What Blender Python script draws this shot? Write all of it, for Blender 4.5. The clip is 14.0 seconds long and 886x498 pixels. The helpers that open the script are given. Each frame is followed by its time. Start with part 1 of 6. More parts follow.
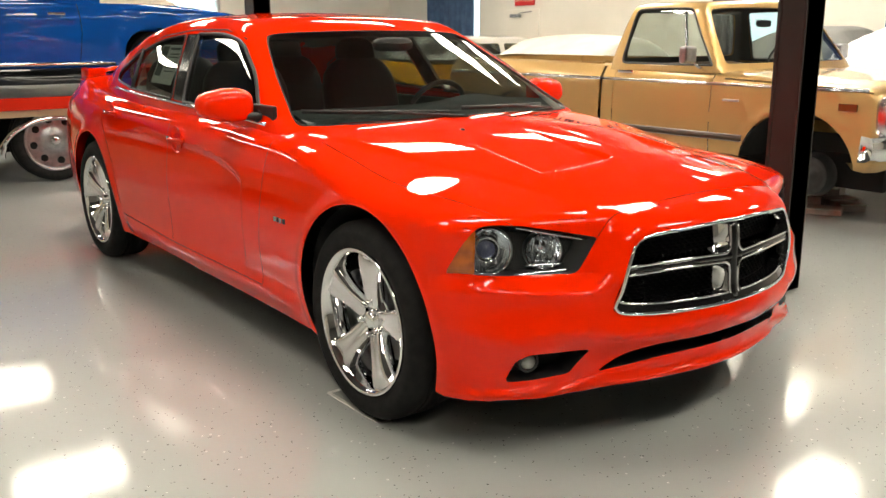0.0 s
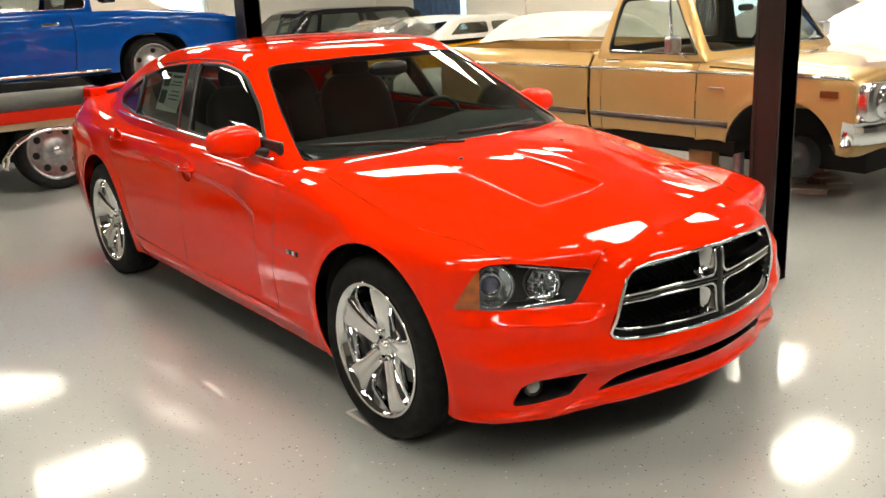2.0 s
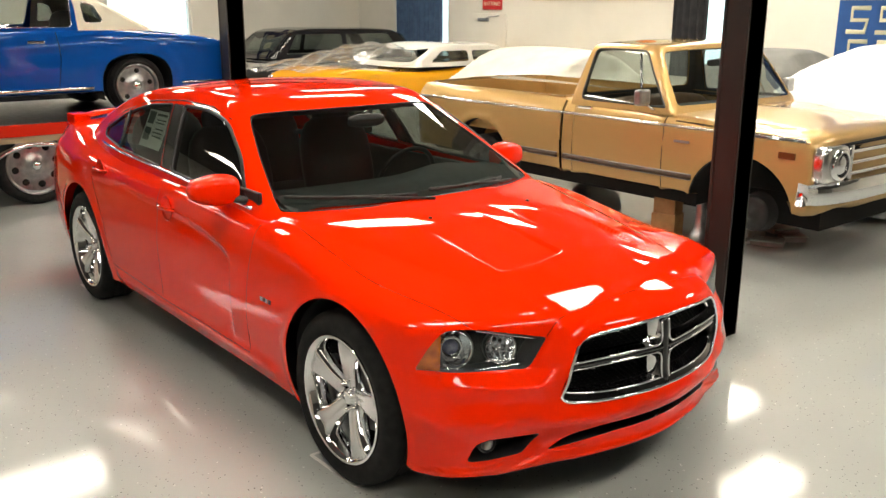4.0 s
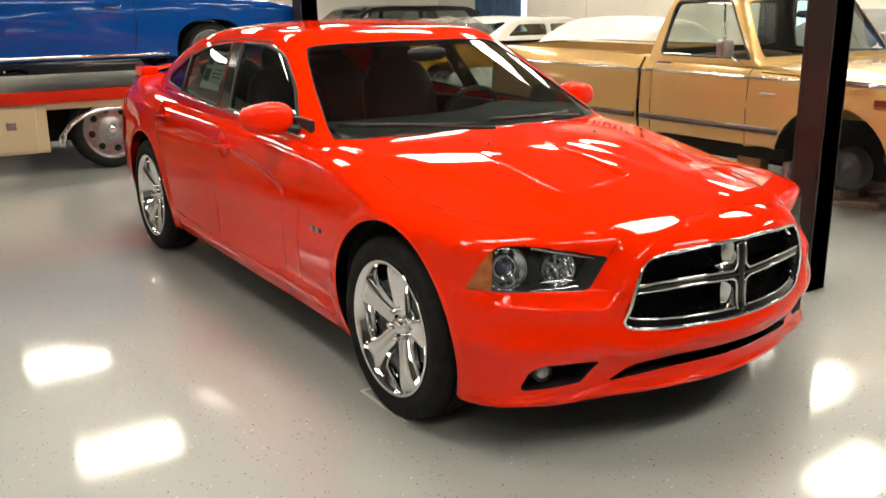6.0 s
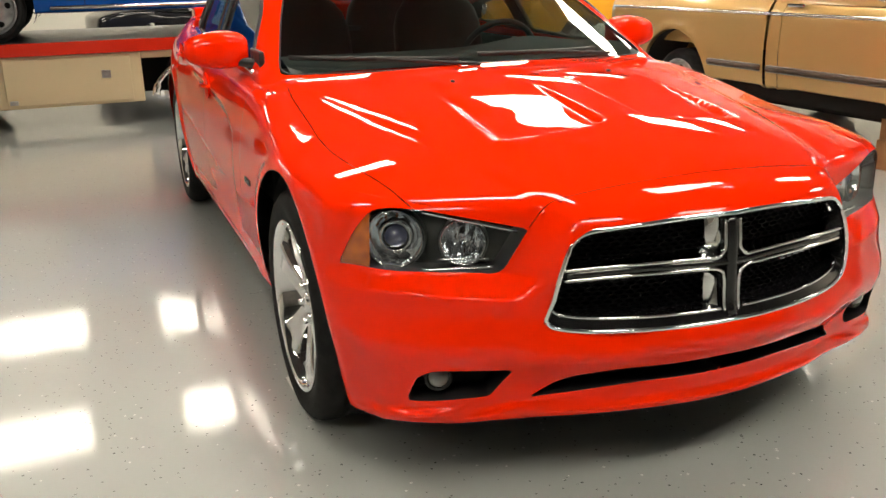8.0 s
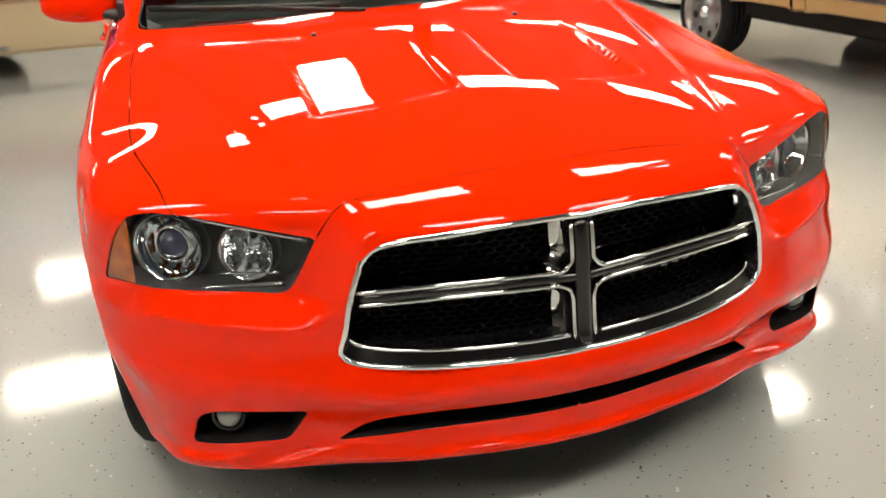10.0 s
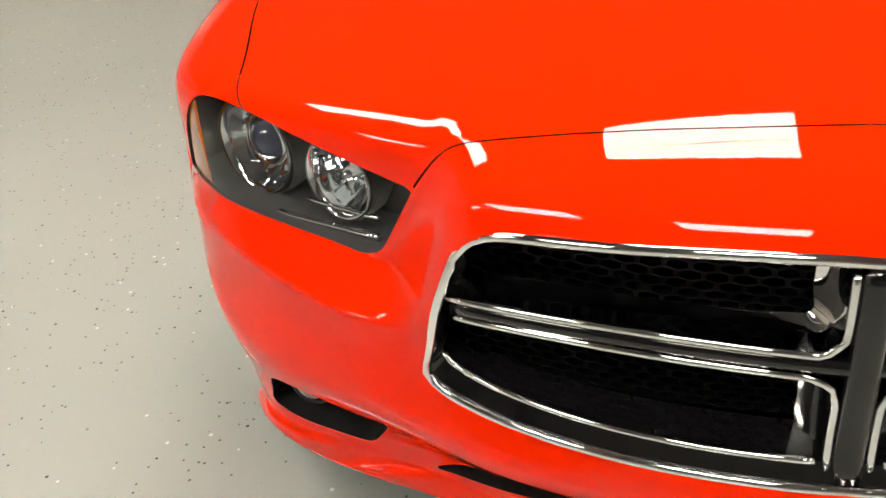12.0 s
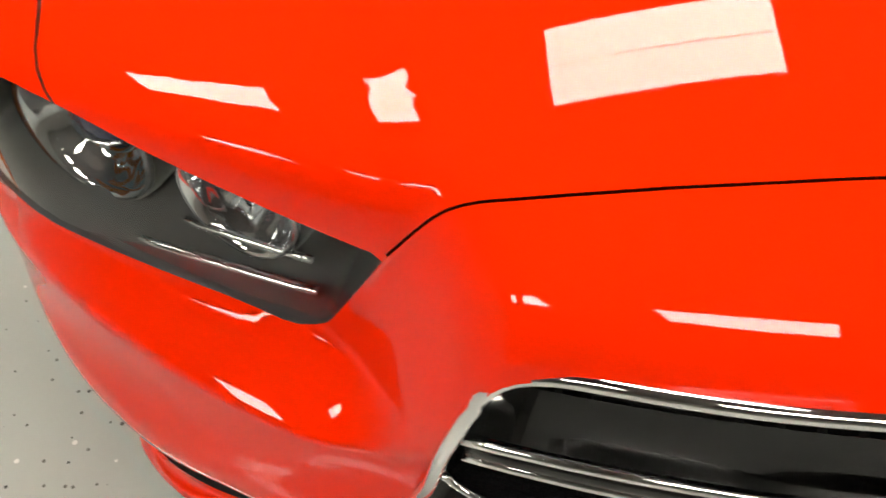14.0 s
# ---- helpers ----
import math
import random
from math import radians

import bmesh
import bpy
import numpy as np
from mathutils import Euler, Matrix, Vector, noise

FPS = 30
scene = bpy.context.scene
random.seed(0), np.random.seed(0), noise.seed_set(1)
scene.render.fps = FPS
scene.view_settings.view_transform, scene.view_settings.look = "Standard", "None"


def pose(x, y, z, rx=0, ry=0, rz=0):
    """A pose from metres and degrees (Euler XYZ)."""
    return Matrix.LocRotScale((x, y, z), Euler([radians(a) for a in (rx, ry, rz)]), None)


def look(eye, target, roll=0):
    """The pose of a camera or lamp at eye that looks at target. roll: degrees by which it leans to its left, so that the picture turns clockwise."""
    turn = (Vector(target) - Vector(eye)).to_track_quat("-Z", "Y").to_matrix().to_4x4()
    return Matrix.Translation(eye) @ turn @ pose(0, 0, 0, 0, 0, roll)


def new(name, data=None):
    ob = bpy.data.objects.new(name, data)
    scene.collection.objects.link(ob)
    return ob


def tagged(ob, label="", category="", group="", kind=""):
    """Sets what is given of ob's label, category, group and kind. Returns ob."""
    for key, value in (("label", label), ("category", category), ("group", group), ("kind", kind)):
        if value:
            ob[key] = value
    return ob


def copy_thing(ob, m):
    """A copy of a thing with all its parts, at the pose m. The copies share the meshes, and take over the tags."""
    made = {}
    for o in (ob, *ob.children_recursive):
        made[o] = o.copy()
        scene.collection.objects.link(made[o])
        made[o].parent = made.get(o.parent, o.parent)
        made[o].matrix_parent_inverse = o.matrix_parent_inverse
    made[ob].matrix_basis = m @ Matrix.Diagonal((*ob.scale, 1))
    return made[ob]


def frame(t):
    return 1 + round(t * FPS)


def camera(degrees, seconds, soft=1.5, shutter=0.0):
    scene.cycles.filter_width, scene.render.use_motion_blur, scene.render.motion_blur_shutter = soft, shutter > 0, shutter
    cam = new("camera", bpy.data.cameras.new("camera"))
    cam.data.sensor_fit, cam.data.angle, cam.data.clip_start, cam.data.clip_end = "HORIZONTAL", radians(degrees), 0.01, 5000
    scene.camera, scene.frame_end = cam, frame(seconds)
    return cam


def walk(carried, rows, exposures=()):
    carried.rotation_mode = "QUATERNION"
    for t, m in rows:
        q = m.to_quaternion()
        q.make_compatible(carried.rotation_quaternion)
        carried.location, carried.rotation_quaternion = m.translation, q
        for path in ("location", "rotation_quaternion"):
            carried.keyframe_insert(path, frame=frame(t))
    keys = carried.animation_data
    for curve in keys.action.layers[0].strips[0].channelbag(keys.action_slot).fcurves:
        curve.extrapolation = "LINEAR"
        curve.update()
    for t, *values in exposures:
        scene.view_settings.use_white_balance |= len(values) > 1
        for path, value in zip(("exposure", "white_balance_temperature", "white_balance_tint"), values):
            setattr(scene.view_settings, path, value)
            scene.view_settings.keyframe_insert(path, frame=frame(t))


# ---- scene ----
cam = camera(53.0, 14.0, shutter=0.3)
PATH = [
    (0, (2.579, -2.518, 1.359), (1.033, -1.34, 0.889), -0.1),
    (0.5, (2.612, -2.542, 1.372), (1.064, -1.362, 0.911), 0.3),
    (1, (2.621, -2.545, 1.37), (1.081, -1.365, 0.885), -0.4),
    (1.5, (2.631, -2.585, 1.476), (1.136, -1.365, 0.952), -1.7),
    (2, (2.68, -2.631, 1.655), (1.155, -1.459, 1.106), -2.7),
    (2.5, (2.739, -2.663, 1.775), (1.234, -1.473, 1.21), -0.3),
    (3, (2.813, -2.715, 1.867), (1.313, -1.504, 1.337), 0.6),
    (3.2, (2.824, -2.711, 1.892), (1.329, -1.495, 1.358), 0.2),
    (5.3, (2.795, -2.659, 1.832), (1.297, -1.427, 1.344), 0.8),
    (5.5, (2.809, -2.644, 1.753), (1.285, -1.438, 1.282), 0),
    (6, (2.77, -2.534, 1.564), (1.171, -1.459, 1.029), -0.6),
    (6.5, (2.769, -2.307, 1.379), (1.163, -1.264, 0.803), -1.2),
    (7, (2.682, -2.049, 1.286), (1.034, -1.088, 0.683), -1.5),
    (7.5, (2.55, -1.709, 1.342), (0.85, -0.851, 0.73), 0),
    (7.7, (2.565, -1.589, 1.343), (0.806, -0.835, 0.764), -1),
    (9.8, (2.381, -0.785, 1.349), (0.586, -0.223, 0.668), -2.7),
    (10, (2.307, -0.689, 1.346), (0.526, -0.176, 0.594), -3.7),
    (10.5, (2.196, -0.374, 1.309), (0.400, -0.165, 0.454), -5.0),
    (10.7, (2.144, -0.294, 1.302), (0.341, -0.164, 0.446), -4.6),
    (11, (1.948, -0.209, 1.286), (0.161, -0.265, 0.390), -3.3),
    (11.5, (1.716, -0.248, 1.279), (0.005, -0.487, 0.272), -3.8),
    (12, (1.595, -0.243, 1.249), (-0.036, -0.625, 0.157), -5.9),
    (12.5, (1.433, -0.233, 1.250), (-0.109, -0.653, 0.047), -6.8),
    (13, (1.204, -0.381, 1.228), (-0.258, -0.725, -0.092), -8.4),
    (13.2, (1.155, -0.430, 1.226), (-0.283, -0.691, -0.140), -7.0),
    (13.5, (1.117, -0.454, 1.212), (-0.271, -0.637, -0.216), -5.7),
    (14, (1.111, -0.425, 1.203), (-0.212, -0.472, -0.296), -3.4),
]
walk(cam, [(t, look(eye, target, roll)) for t, eye, target, roll in PATH],
     exposures=[(0, 0.06), (1.5, 0.06), (3, 0.0), (7.5, 0.0), (10, 0.18), (11, 0.36), (12, 0.3), (13, 0.06), (14, 0.0)])

LIGHT = 30.5          # glow of the ceiling panels
CEIL = 3.8

world = bpy.data.worlds.new("world")
scene.world = world
world.use_nodes = True
world.node_tree.nodes["Background"].inputs[0].default_value = (0.75, 0.86, 1.0, 1)
world.node_tree.nodes["Background"].inputs[1].default_value = 0.6
scene.view_settings.exposure = 0.0


# ---------------------------------------------------------------- materials
def mat_new(name, base=(0.5, 0.5, 0.5), rough=0.5, metal=0.0, coat=0.0, coat_rough=0.03, spec=0.5,
            trans=0.0, ior=1.45, emit=None, emit_strength=0.0):
    m = bpy.data.materials.new(name)
    m.use_nodes = True
    b = m.node_tree.nodes["Principled BSDF"]
    b.inputs["Base Color"].default_value = (*base, 1)
    b.inputs["Roughness"].default_value = rough
    b.inputs["Metallic"].default_value = metal
    b.inputs["Coat Weight"].default_value = coat
    b.inputs["Coat Roughness"].default_value = coat_rough
    b.inputs["Specular IOR Level"].default_value = spec
    b.inputs["Transmission Weight"].default_value = trans
    b.inputs["IOR"].default_value = ior
    if emit:
        b.inputs["Emission Color"].default_value = (*emit, 1)
        b.inputs["Emission Strength"].default_value = emit_strength
    return m


def node(m, kind, **values):
    n = m.node_tree.nodes.new(kind)
    for k, v in values.items():
        n.inputs[k].default_value = v
    return n


def link(m, a, b):
    m.node_tree.links.new(a, b)


def bsdf(m):
    return m.node_tree.nodes["Principled BSDF"]


def vary(m, color2, scale=6.0, detail=6.0, low=0.35, high=0.7, rough=None, bump=0.0, bump_scale=120.0):
    """Mottles the base colour towards color2 at two scales, and may vary roughness and relief."""
    b = bsdf(m)
    co = node(m, "ShaderNodeTexCoord")
    n1 = node(m, "ShaderNodeTexNoise", Scale=scale, Detail=detail)
    link(m, co.outputs["Object"], n1.inputs["Vector"])
    ramp = node(m, "ShaderNodeMapRange")
    ramp.inputs[1].default_value, ramp.inputs[2].default_value = low, high
    link(m, n1.outputs["Fac"], ramp.inputs[0])
    mix = m.node_tree.nodes.new("ShaderNodeMix")
    mix.data_type = "RGBA"
    mix.inputs[6].default_value = tuple(b.inputs["Base Color"].default_value)
    mix.inputs[7].default_value = (*color2, 1)
    link(m, ramp.outputs[0], mix.inputs[0])
    link(m, mix.outputs[2], b.inputs["Base Color"])
    if rough:
        r2 = node(m, "ShaderNodeMapRange")
        r2.inputs[3].default_value, r2.inputs[4].default_value = rough
        link(m, n1.outputs["Fac"], r2.inputs[0])
        link(m, r2.outputs[0], b.inputs["Roughness"])
    if bump:
        n2 = node(m, "ShaderNodeTexNoise", Scale=bump_scale, Detail=4.0)
        link(m, co.outputs["Object"], n2.inputs["Vector"])
        bp = node(m, "ShaderNodeBump", Strength=bump, Distance=0.004)
        link(m, n2.outputs["Fac"], bp.inputs["Height"])
        link(m, bp.outputs[0], b.inputs["Normal"])
    return m


def car_paint(name, color, flake=0.06):
    m = mat_new(name, color, 0.5, 0.0, 1.0, 0.015, 0.0)
    vary(m, tuple(c * (1 - flake) for c in color), 900.0, 2.0)
    b = bsdf(m)
    b.inputs["Coat IOR"].default_value = 1.37
    co = node(m, "ShaderNodeTexCoord")
    n2 = node(m, "ShaderNodeTexNoise", Scale=60.0, Detail=2.0)
    link(m, co.outputs["Object"], n2.inputs["Vector"])
    bp = node(m, "ShaderNodeBump", Strength=0.0012, Distance=0.01)
    link(m, n2.outputs["Fac"], bp.inputs["Height"])
    link(m, bp.outputs[0], b.inputs["Coat Normal"])
    return m


RED = car_paint("red_paint", (0.93, 0.0195, 0.0002))
GOLD = car_paint("gold_paint", (0.52, 0.335, 0.135), 0.15)
bsdf(GOLD).inputs["Metallic"].default_value = 0.55
bsdf(GOLD).inputs["Roughness"].default_value = 0.40
BLUE = car_paint("blue_paint", (0.003, 0.060, 0.30))
CREAM = car_paint("cream_paint", (0.56, 0.46, 0.30))
BLACKPAINT = car_paint("black_paint", (0.012, 0.012, 0.014))
YELLOW = car_paint("yellow_paint", (0.75, 0.34, 0.01))
WHITEPAINT = car_paint("white_paint", (0.75, 0.74, 0.70))
DECKRED = car_paint("deck_red_paint", (0.55, 0.025, 0.012))
CHROME = mat_new("chrome", (0.82, 0.83, 0.85), 0.035, 1.0)
# same chrome with shade put into a darker base colour
SHADEDCHROME = mat_new("shadowed_chrome", (0.30, 0.31, 0.34), 0.06, 1.0)
BRIGHT = mat_new("dull_chrome", (0.72, 0.72, 0.73), 0.2, 1.0)
STEEL = vary(mat_new("steel", (0.42, 0.42, 0.43), 0.32, 1.0), (0.25, 0.25, 0.26), 14.0)
NETBLACK = mat_new("net_black", (0.003, 0.003, 0.0035), 0.6, spec=0.15)
BLACK = vary(mat_new("black_plastic", (0.012, 0.012, 0.013), 0.45), (0.022, 0.022, 0.023), 30.0)
GLOSSBLACK = mat_new("gloss_black", (0.006, 0.006, 0.007), 0.10, 0, 0.4)
LAMPBLACK = mat_new("lamp_housing_black", (0.022, 0.022, 0.024), 0.35)
LAMPGREY = mat_new("lamp_surround_grey", (0.05, 0.05, 0.053), 0.3)
# near-black that puts the shade of gaps, recesses and undersides into colour
VOID = mat_new("shade_black", (0.004, 0.004, 0.004), 0.9)
RUBBER = vary(mat_new("tyre_rubber", (0.008, 0.008, 0.009), 0.72, spec=0.2), (0.016, 0.016, 0.016), 25.0, bump=0.15, bump_scale=200.0)
AMBER = vary(mat_new("amber_lens", (0.50, 0.12, 0.004), 0.10, 0, 1.0, 0.02, 0.5), (0.16, 0.025, 0.002), 16.0, 2.0, bump=0.25, bump_scale=70.0)


def thin_glass(name, tint, gloss=1.0, rough=0.0, ior=1.5):
    """A thin pane: what lies behind shows through tinted, with a mirror image that grows at a slant."""
    m = bpy.data.materials.new(name)
    m.use_nodes = True
    nt = m.node_tree
    nt.nodes.remove(nt.nodes["Principled BSDF"])
    clear, shine, mix, facing, steep, grow = (nt.nodes.new("ShaderNode" + k) for k in ("BsdfTransparent", "BsdfGlossy", "MixShader", "LayerWeight", "Math", "MapRange"))
    clear.inputs[0].default_value = (*tint, 1)
    shine.inputs["Color"].default_value = (gloss, gloss, gloss, 1)
    shine.inputs["Roughness"].default_value = rough
    facing.inputs[0].default_value = 0.5
    steep.operation = "POWER"
    steep.inputs[1].default_value = 5.0
    grow.inputs[3].default_value, grow.inputs[4].default_value = 2 * ((ior - 1) / (ior + 1)) ** 2, 1.0
    nt.links.new(facing.outputs["Facing"], steep.inputs[0])
    nt.links.new(steep.outputs[0], grow.inputs[0])
    nt.links.new(grow.outputs[0], mix.inputs[0])
    nt.links.new(clear.outputs[0], mix.inputs[1])
    nt.links.new(shine.outputs[0], mix.inputs[2])
    nt.links.new(mix.outputs[0], nt.nodes["Material Output"].inputs[0])
    return m


GLASS = thin_glass("tinted_glass", (0.42, 0.47, 0.455), 0.9)
PALEGLASS = thin_glass("pale_glass", (0.75, 0.80, 0.78))
CLEAR = thin_glass("clear_lens", (0.90, 0.92, 0.93), 0.9, 0.01, 1.28)
LEATHER = vary(mat_new("dark_red_leather", (0.032, 0.008, 0.007), 0.5), (0.02, 0.006, 0.005), 20.0)
DASH = vary(mat_new("dash_plastic", (0.035, 0.04, 0.04), 0.55), (0.05, 0.055, 0.055), 40.0, bump=0.1)
PAPER = vary(mat_new("paper", (0.80, 0.84, 0.76), 0.7), (0.72, 0.77, 0.68), 12.0)
INK = mat_new("ink", (0.05, 0.07, 0.06), 0.7)
WOOD = vary(mat_new("timber", (0.36, 0.20, 0.08), 0.7), (0.24, 0.12, 0.05), 9.0, bump=0.3)
POSTBLACK = vary(mat_new("post_paint", (0.014, 0.012, 0.012), 0.35), (0.022, 0.019, 0.018), 5.0, rough=(0.25, 0.5), bump=0.08, bump_scale=40.0)
WALL = vary(mat_new("wall_paint", (0.82, 0.79, 0.72), 0.75), (0.76, 0.73, 0.66), 1.3, bump=0.12, bump_scale=60.0)
# assumed grey for the unseen east wall, keeps pale reflections off the paint
UNSEENGREY = vary(mat_new("unseen_wall_grey", (0.30, 0.29, 0.27), 0.8), (0.24, 0.235, 0.22), 1.3, bump=0.12, bump_scale=60.0)
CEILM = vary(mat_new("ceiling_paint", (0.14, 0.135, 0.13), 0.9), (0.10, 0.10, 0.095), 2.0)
PANELFRAME = mat_new("fixture_white", (0.7, 0.7, 0.68), 0.4)
GLOW = mat_new("fluorescent_tubes", (0.9, 0.9, 0.88), 0.5, emit=(1.0, 0.915, 0.75), emit_strength=LIGHT)
WINDOWGLOW = mat_new("window_daylight", (0.9, 0.95, 1.0), 0.5, emit=(0.86, 0.94, 1.0), emit_strength=3.0)
CURTAIN = vary(mat_new("blue_curtain", (0.05, 0.09, 0.18), 0.9), (0.07, 0.13, 0.24), 7.0)
DARKCURTAIN = vary(mat_new("dark_curtain", (0.02, 0.02, 0.024), 0.9), (0.035, 0.035, 0.04), 7.0)
SIGNBLUE = vary(mat_new("sign_blue", (0.012, 0.07, 0.26), 0.5), (0.02, 0.09, 0.30), 3.0)
SIGNRED = mat_new("sign_red", (0.55, 0.02, 0.02), 0.5)
SIGNCREAM = vary(mat_new("sign_cream", (0.75, 0.70, 0.50), 0.5), (0.66, 0.62, 0.45), 5.0)
SIGNORANGE = mat_new("sign_orange", (0.8, 0.2, 0.03), 0.5)
SIGNNAVY = mat_new("sign_navy", (0.02, 0.02, 0.10), 0.5)
DUSTSHEET = vary(mat_new("dust_sheet", (0.72, 0.69, 0.62), 0.85), (0.60, 0.57, 0.50), 3.0, bump=0.6, bump_scale=14.0)
WHITESHEET = vary(mat_new("white_sheet", (0.85, 0.85, 0.84), 0.8), (0.78, 0.78, 0.77), 3.0, bump=0.4, bump_scale=10.0)
GREYSHEET = vary(mat_new("grey_sheet", (0.24, 0.24, 0.235), 0.8), (0.18, 0.18, 0.175), 3.0, bump=0.5, bump_scale=10.0)
PLASTICSHEET = thin_glass("clear_plastic_sheet", (0.95, 0.95, 0.94), 1.0, 0.12, 1.45)


def milky(m, share):
    """Adds a thin white bloom to a clear sheet."""
    nt = m.node_tree
    out = nt.nodes["Material Output"]
    haze, mix = nt.nodes.new("ShaderNodeBsdfDiffuse"), nt.nodes.new("ShaderNodeMixShader")
    haze.inputs[0].default_value = (0.8, 0.8, 0.78, 1)
    mix.inputs[0].default_value = share
    nt.links.new(out.inputs[0].links[0].from_socket, mix.inputs[1])
    nt.links.new(haze.outputs[0], mix.inputs[2])
    nt.links.new(mix.outputs[0], out.inputs[0])


milky(PLASTICSHEET, 0.13)
VINYL = vary(mat_new("white_vinyl", (0.70, 0.67, 0.55), 0.55), (0.64, 0.61, 0.50), 8.0, bump=0.2)
TAPE = vary(mat_new("floor_tape", (0.80, 0.79, 0.76), 0.5), (0.62, 0.61, 0.58), 25.0)
CARDBOARD = vary(mat_new("cardboard", (0.44, 0.38, 0.33), 0.8), (0.62, 0.58, 0.54), 9.0)
HALO = mat_new("lamp_silver", (0.84, 0.86, 0.90), 0.06, 1.0)
LENSBALL = mat_new("projector_lens", (0.10, 0.11, 0.19), 0.02, 0, 1.0, 0.02, 0.5, 0.3, 1.5)

# epoxy floor: grey, with scattered dark and light chips under a clear coat
FLOOR = mat_new("epoxy_floor", (0.34, 0.34, 0.315), 0.34, 0, 0.85, 0.035, 0.45)


def floor_nodes():
    m, b = FLOOR, bsdf(FLOOR)
    co = node(m, "ShaderNodeTexCoord")
    cloud = node(m, "ShaderNodeTexNoise", Scale=0.9, Detail=7.0)
    link(m, co.outputs["Object"], cloud.inputs["Vector"])
    base = m.node_tree.nodes.new("ShaderNodeMix")
    base.data_type = "RGBA"
    base.inputs[6].default_value, base.inputs[7].default_value = (0.45, 0.47, 0.46, 1), (0.365, 0.385, 0.375, 1)
    link(m, cloud.outputs["Fac"], base.inputs[0])
    last = base.outputs[2]
    for scale, keep, size, col in ((30.0, 0.66, 0.11, (0.05, 0.05, 0.05, 1)), (26.0, 0.66, 0.11, (0.72, 0.72, 0.70, 1)), (48.0, 0.6, 0.14, (0.12, 0.12, 0.11, 1))):
        vor = node(m, "ShaderNodeTexVoronoi", Scale=scale)
        link(m, co.outputs["Object"], vor.inputs["Vector"])
        near = m.node_tree.nodes.new("ShaderNodeMath")
        near.operation = "LESS_THAN"
        near.inputs[1].default_value = size
        link(m, vor.outputs["Distance"], near.inputs[0])
        sep = m.node_tree.nodes.new("ShaderNodeSeparateColor")
        link(m, vor.outputs["Color"], sep.inputs[0])
        few = m.node_tree.nodes.new("ShaderNodeMath")
        few.operation = "GREATER_THAN"
        few.inputs[1].default_value = keep
        link(m, sep.outputs[0], few.inputs[0])
        both = m.node_tree.nodes.new("ShaderNodeMath")
        both.operation = "MULTIPLY"
        link(m, near.outputs[0], both.inputs[0])
        link(m, few.outputs[0], both.inputs[1])
        mix = m.node_tree.nodes.new("ShaderNodeMix")
        mix.data_type = "RGBA"
        mix.inputs[7].default_value = col
        link(m, last, mix.inputs[6])
        link(m, both.outputs[0], mix.inputs[0])
        last = mix.outputs[2]
    link(m, last, b.inputs["Base Color"])
    wave = node(m, "ShaderNodeTexNoise", Scale=34.0, Detail=6.0, Roughness=0.6)
    link(m, co.outputs["Object"], wave.inputs["Vector"])
    bp = node(m, "ShaderNodeBump", Strength=0.032, Distance=0.01)
    link(m, wave.outputs["Fac"], bp.inputs["Height"])
    link(m, bp.outputs[0], b.inputs["Coat Normal"])
    dull = node(m, "ShaderNodeMapRange")
    dull.inputs[3].default_value, dull.inputs[4].default_value = 0.01, 0.03
    link(m, cloud.outputs["Fac"], dull.inputs[0])
    link(m, dull.outputs[0], b.inputs["Coat Roughness"])


floor_nodes()


# ---------------------------------------------------------------- building blocks
def thing(name, label, category, m=None, group="", kind=""):
    ob = new(name)
    ob.empty_display_size = 0.2
    if m is not None:
        ob.matrix_world = m
    return tagged(ob, label, category, group, kind)


def part(name, bm, material, parent=None, label="", smooth=False):
    me = bpy.data.meshes.new(name)
    bm.to_mesh(me)
    bm.free()
    me.materials.append(material)
    if smooth:
        me.shade_smooth()
    ob = new(name, me)
    ob.parent = parent
    if label:
        tagged(ob, label)
    return ob


def mesh(name, verts, faces, material, parent=None, label="", normals=None, smooth=True):
    me = bpy.data.meshes.new(name)
    me.from_pydata([tuple(map(float, v)) for v in verts], [], [tuple(map(int, f)) for f in faces])
    me.materials.append(material)
    if smooth:
        me.shade_smooth()
    if normals is not None:
        me.normals_split_custom_set_from_vertices([tuple(map(float, n)) for n in normals])
    ob = new(name, me)
    ob.parent = parent
    if label:
        tagged(ob, label)
    return ob


def box_bm(bm, lo, hi, bevel=0.0, m=None):
    geo = bmesh.ops.create_cube(bm, size=1.0)
    vs = geo["verts"]
    for v in vs:
        v.co = Vector([lo[i] + (v.co[i] + 0.5) * (hi[i] - lo[i]) for i in range(3)])
    if bevel:
        es = list({e for v in vs for e in v.link_edges})
        r = bmesh.ops.bevel(bm, geom=es, offset=bevel, segments=2, profile=0.5, affect="EDGES")
        vs = list({v for f in r["faces"] for v in f.verts} | {v for v in vs if v.is_valid})
    if m is not None:
        bmesh.ops.transform(bm, matrix=m, verts=vs)
    return bm


def box(name, lo, hi, material, parent=None, label="", bevel=0.0, m=None):
    return part(name, box_bm(bmesh.new(), lo, hi, bevel, m), material, parent, label, smooth=False)


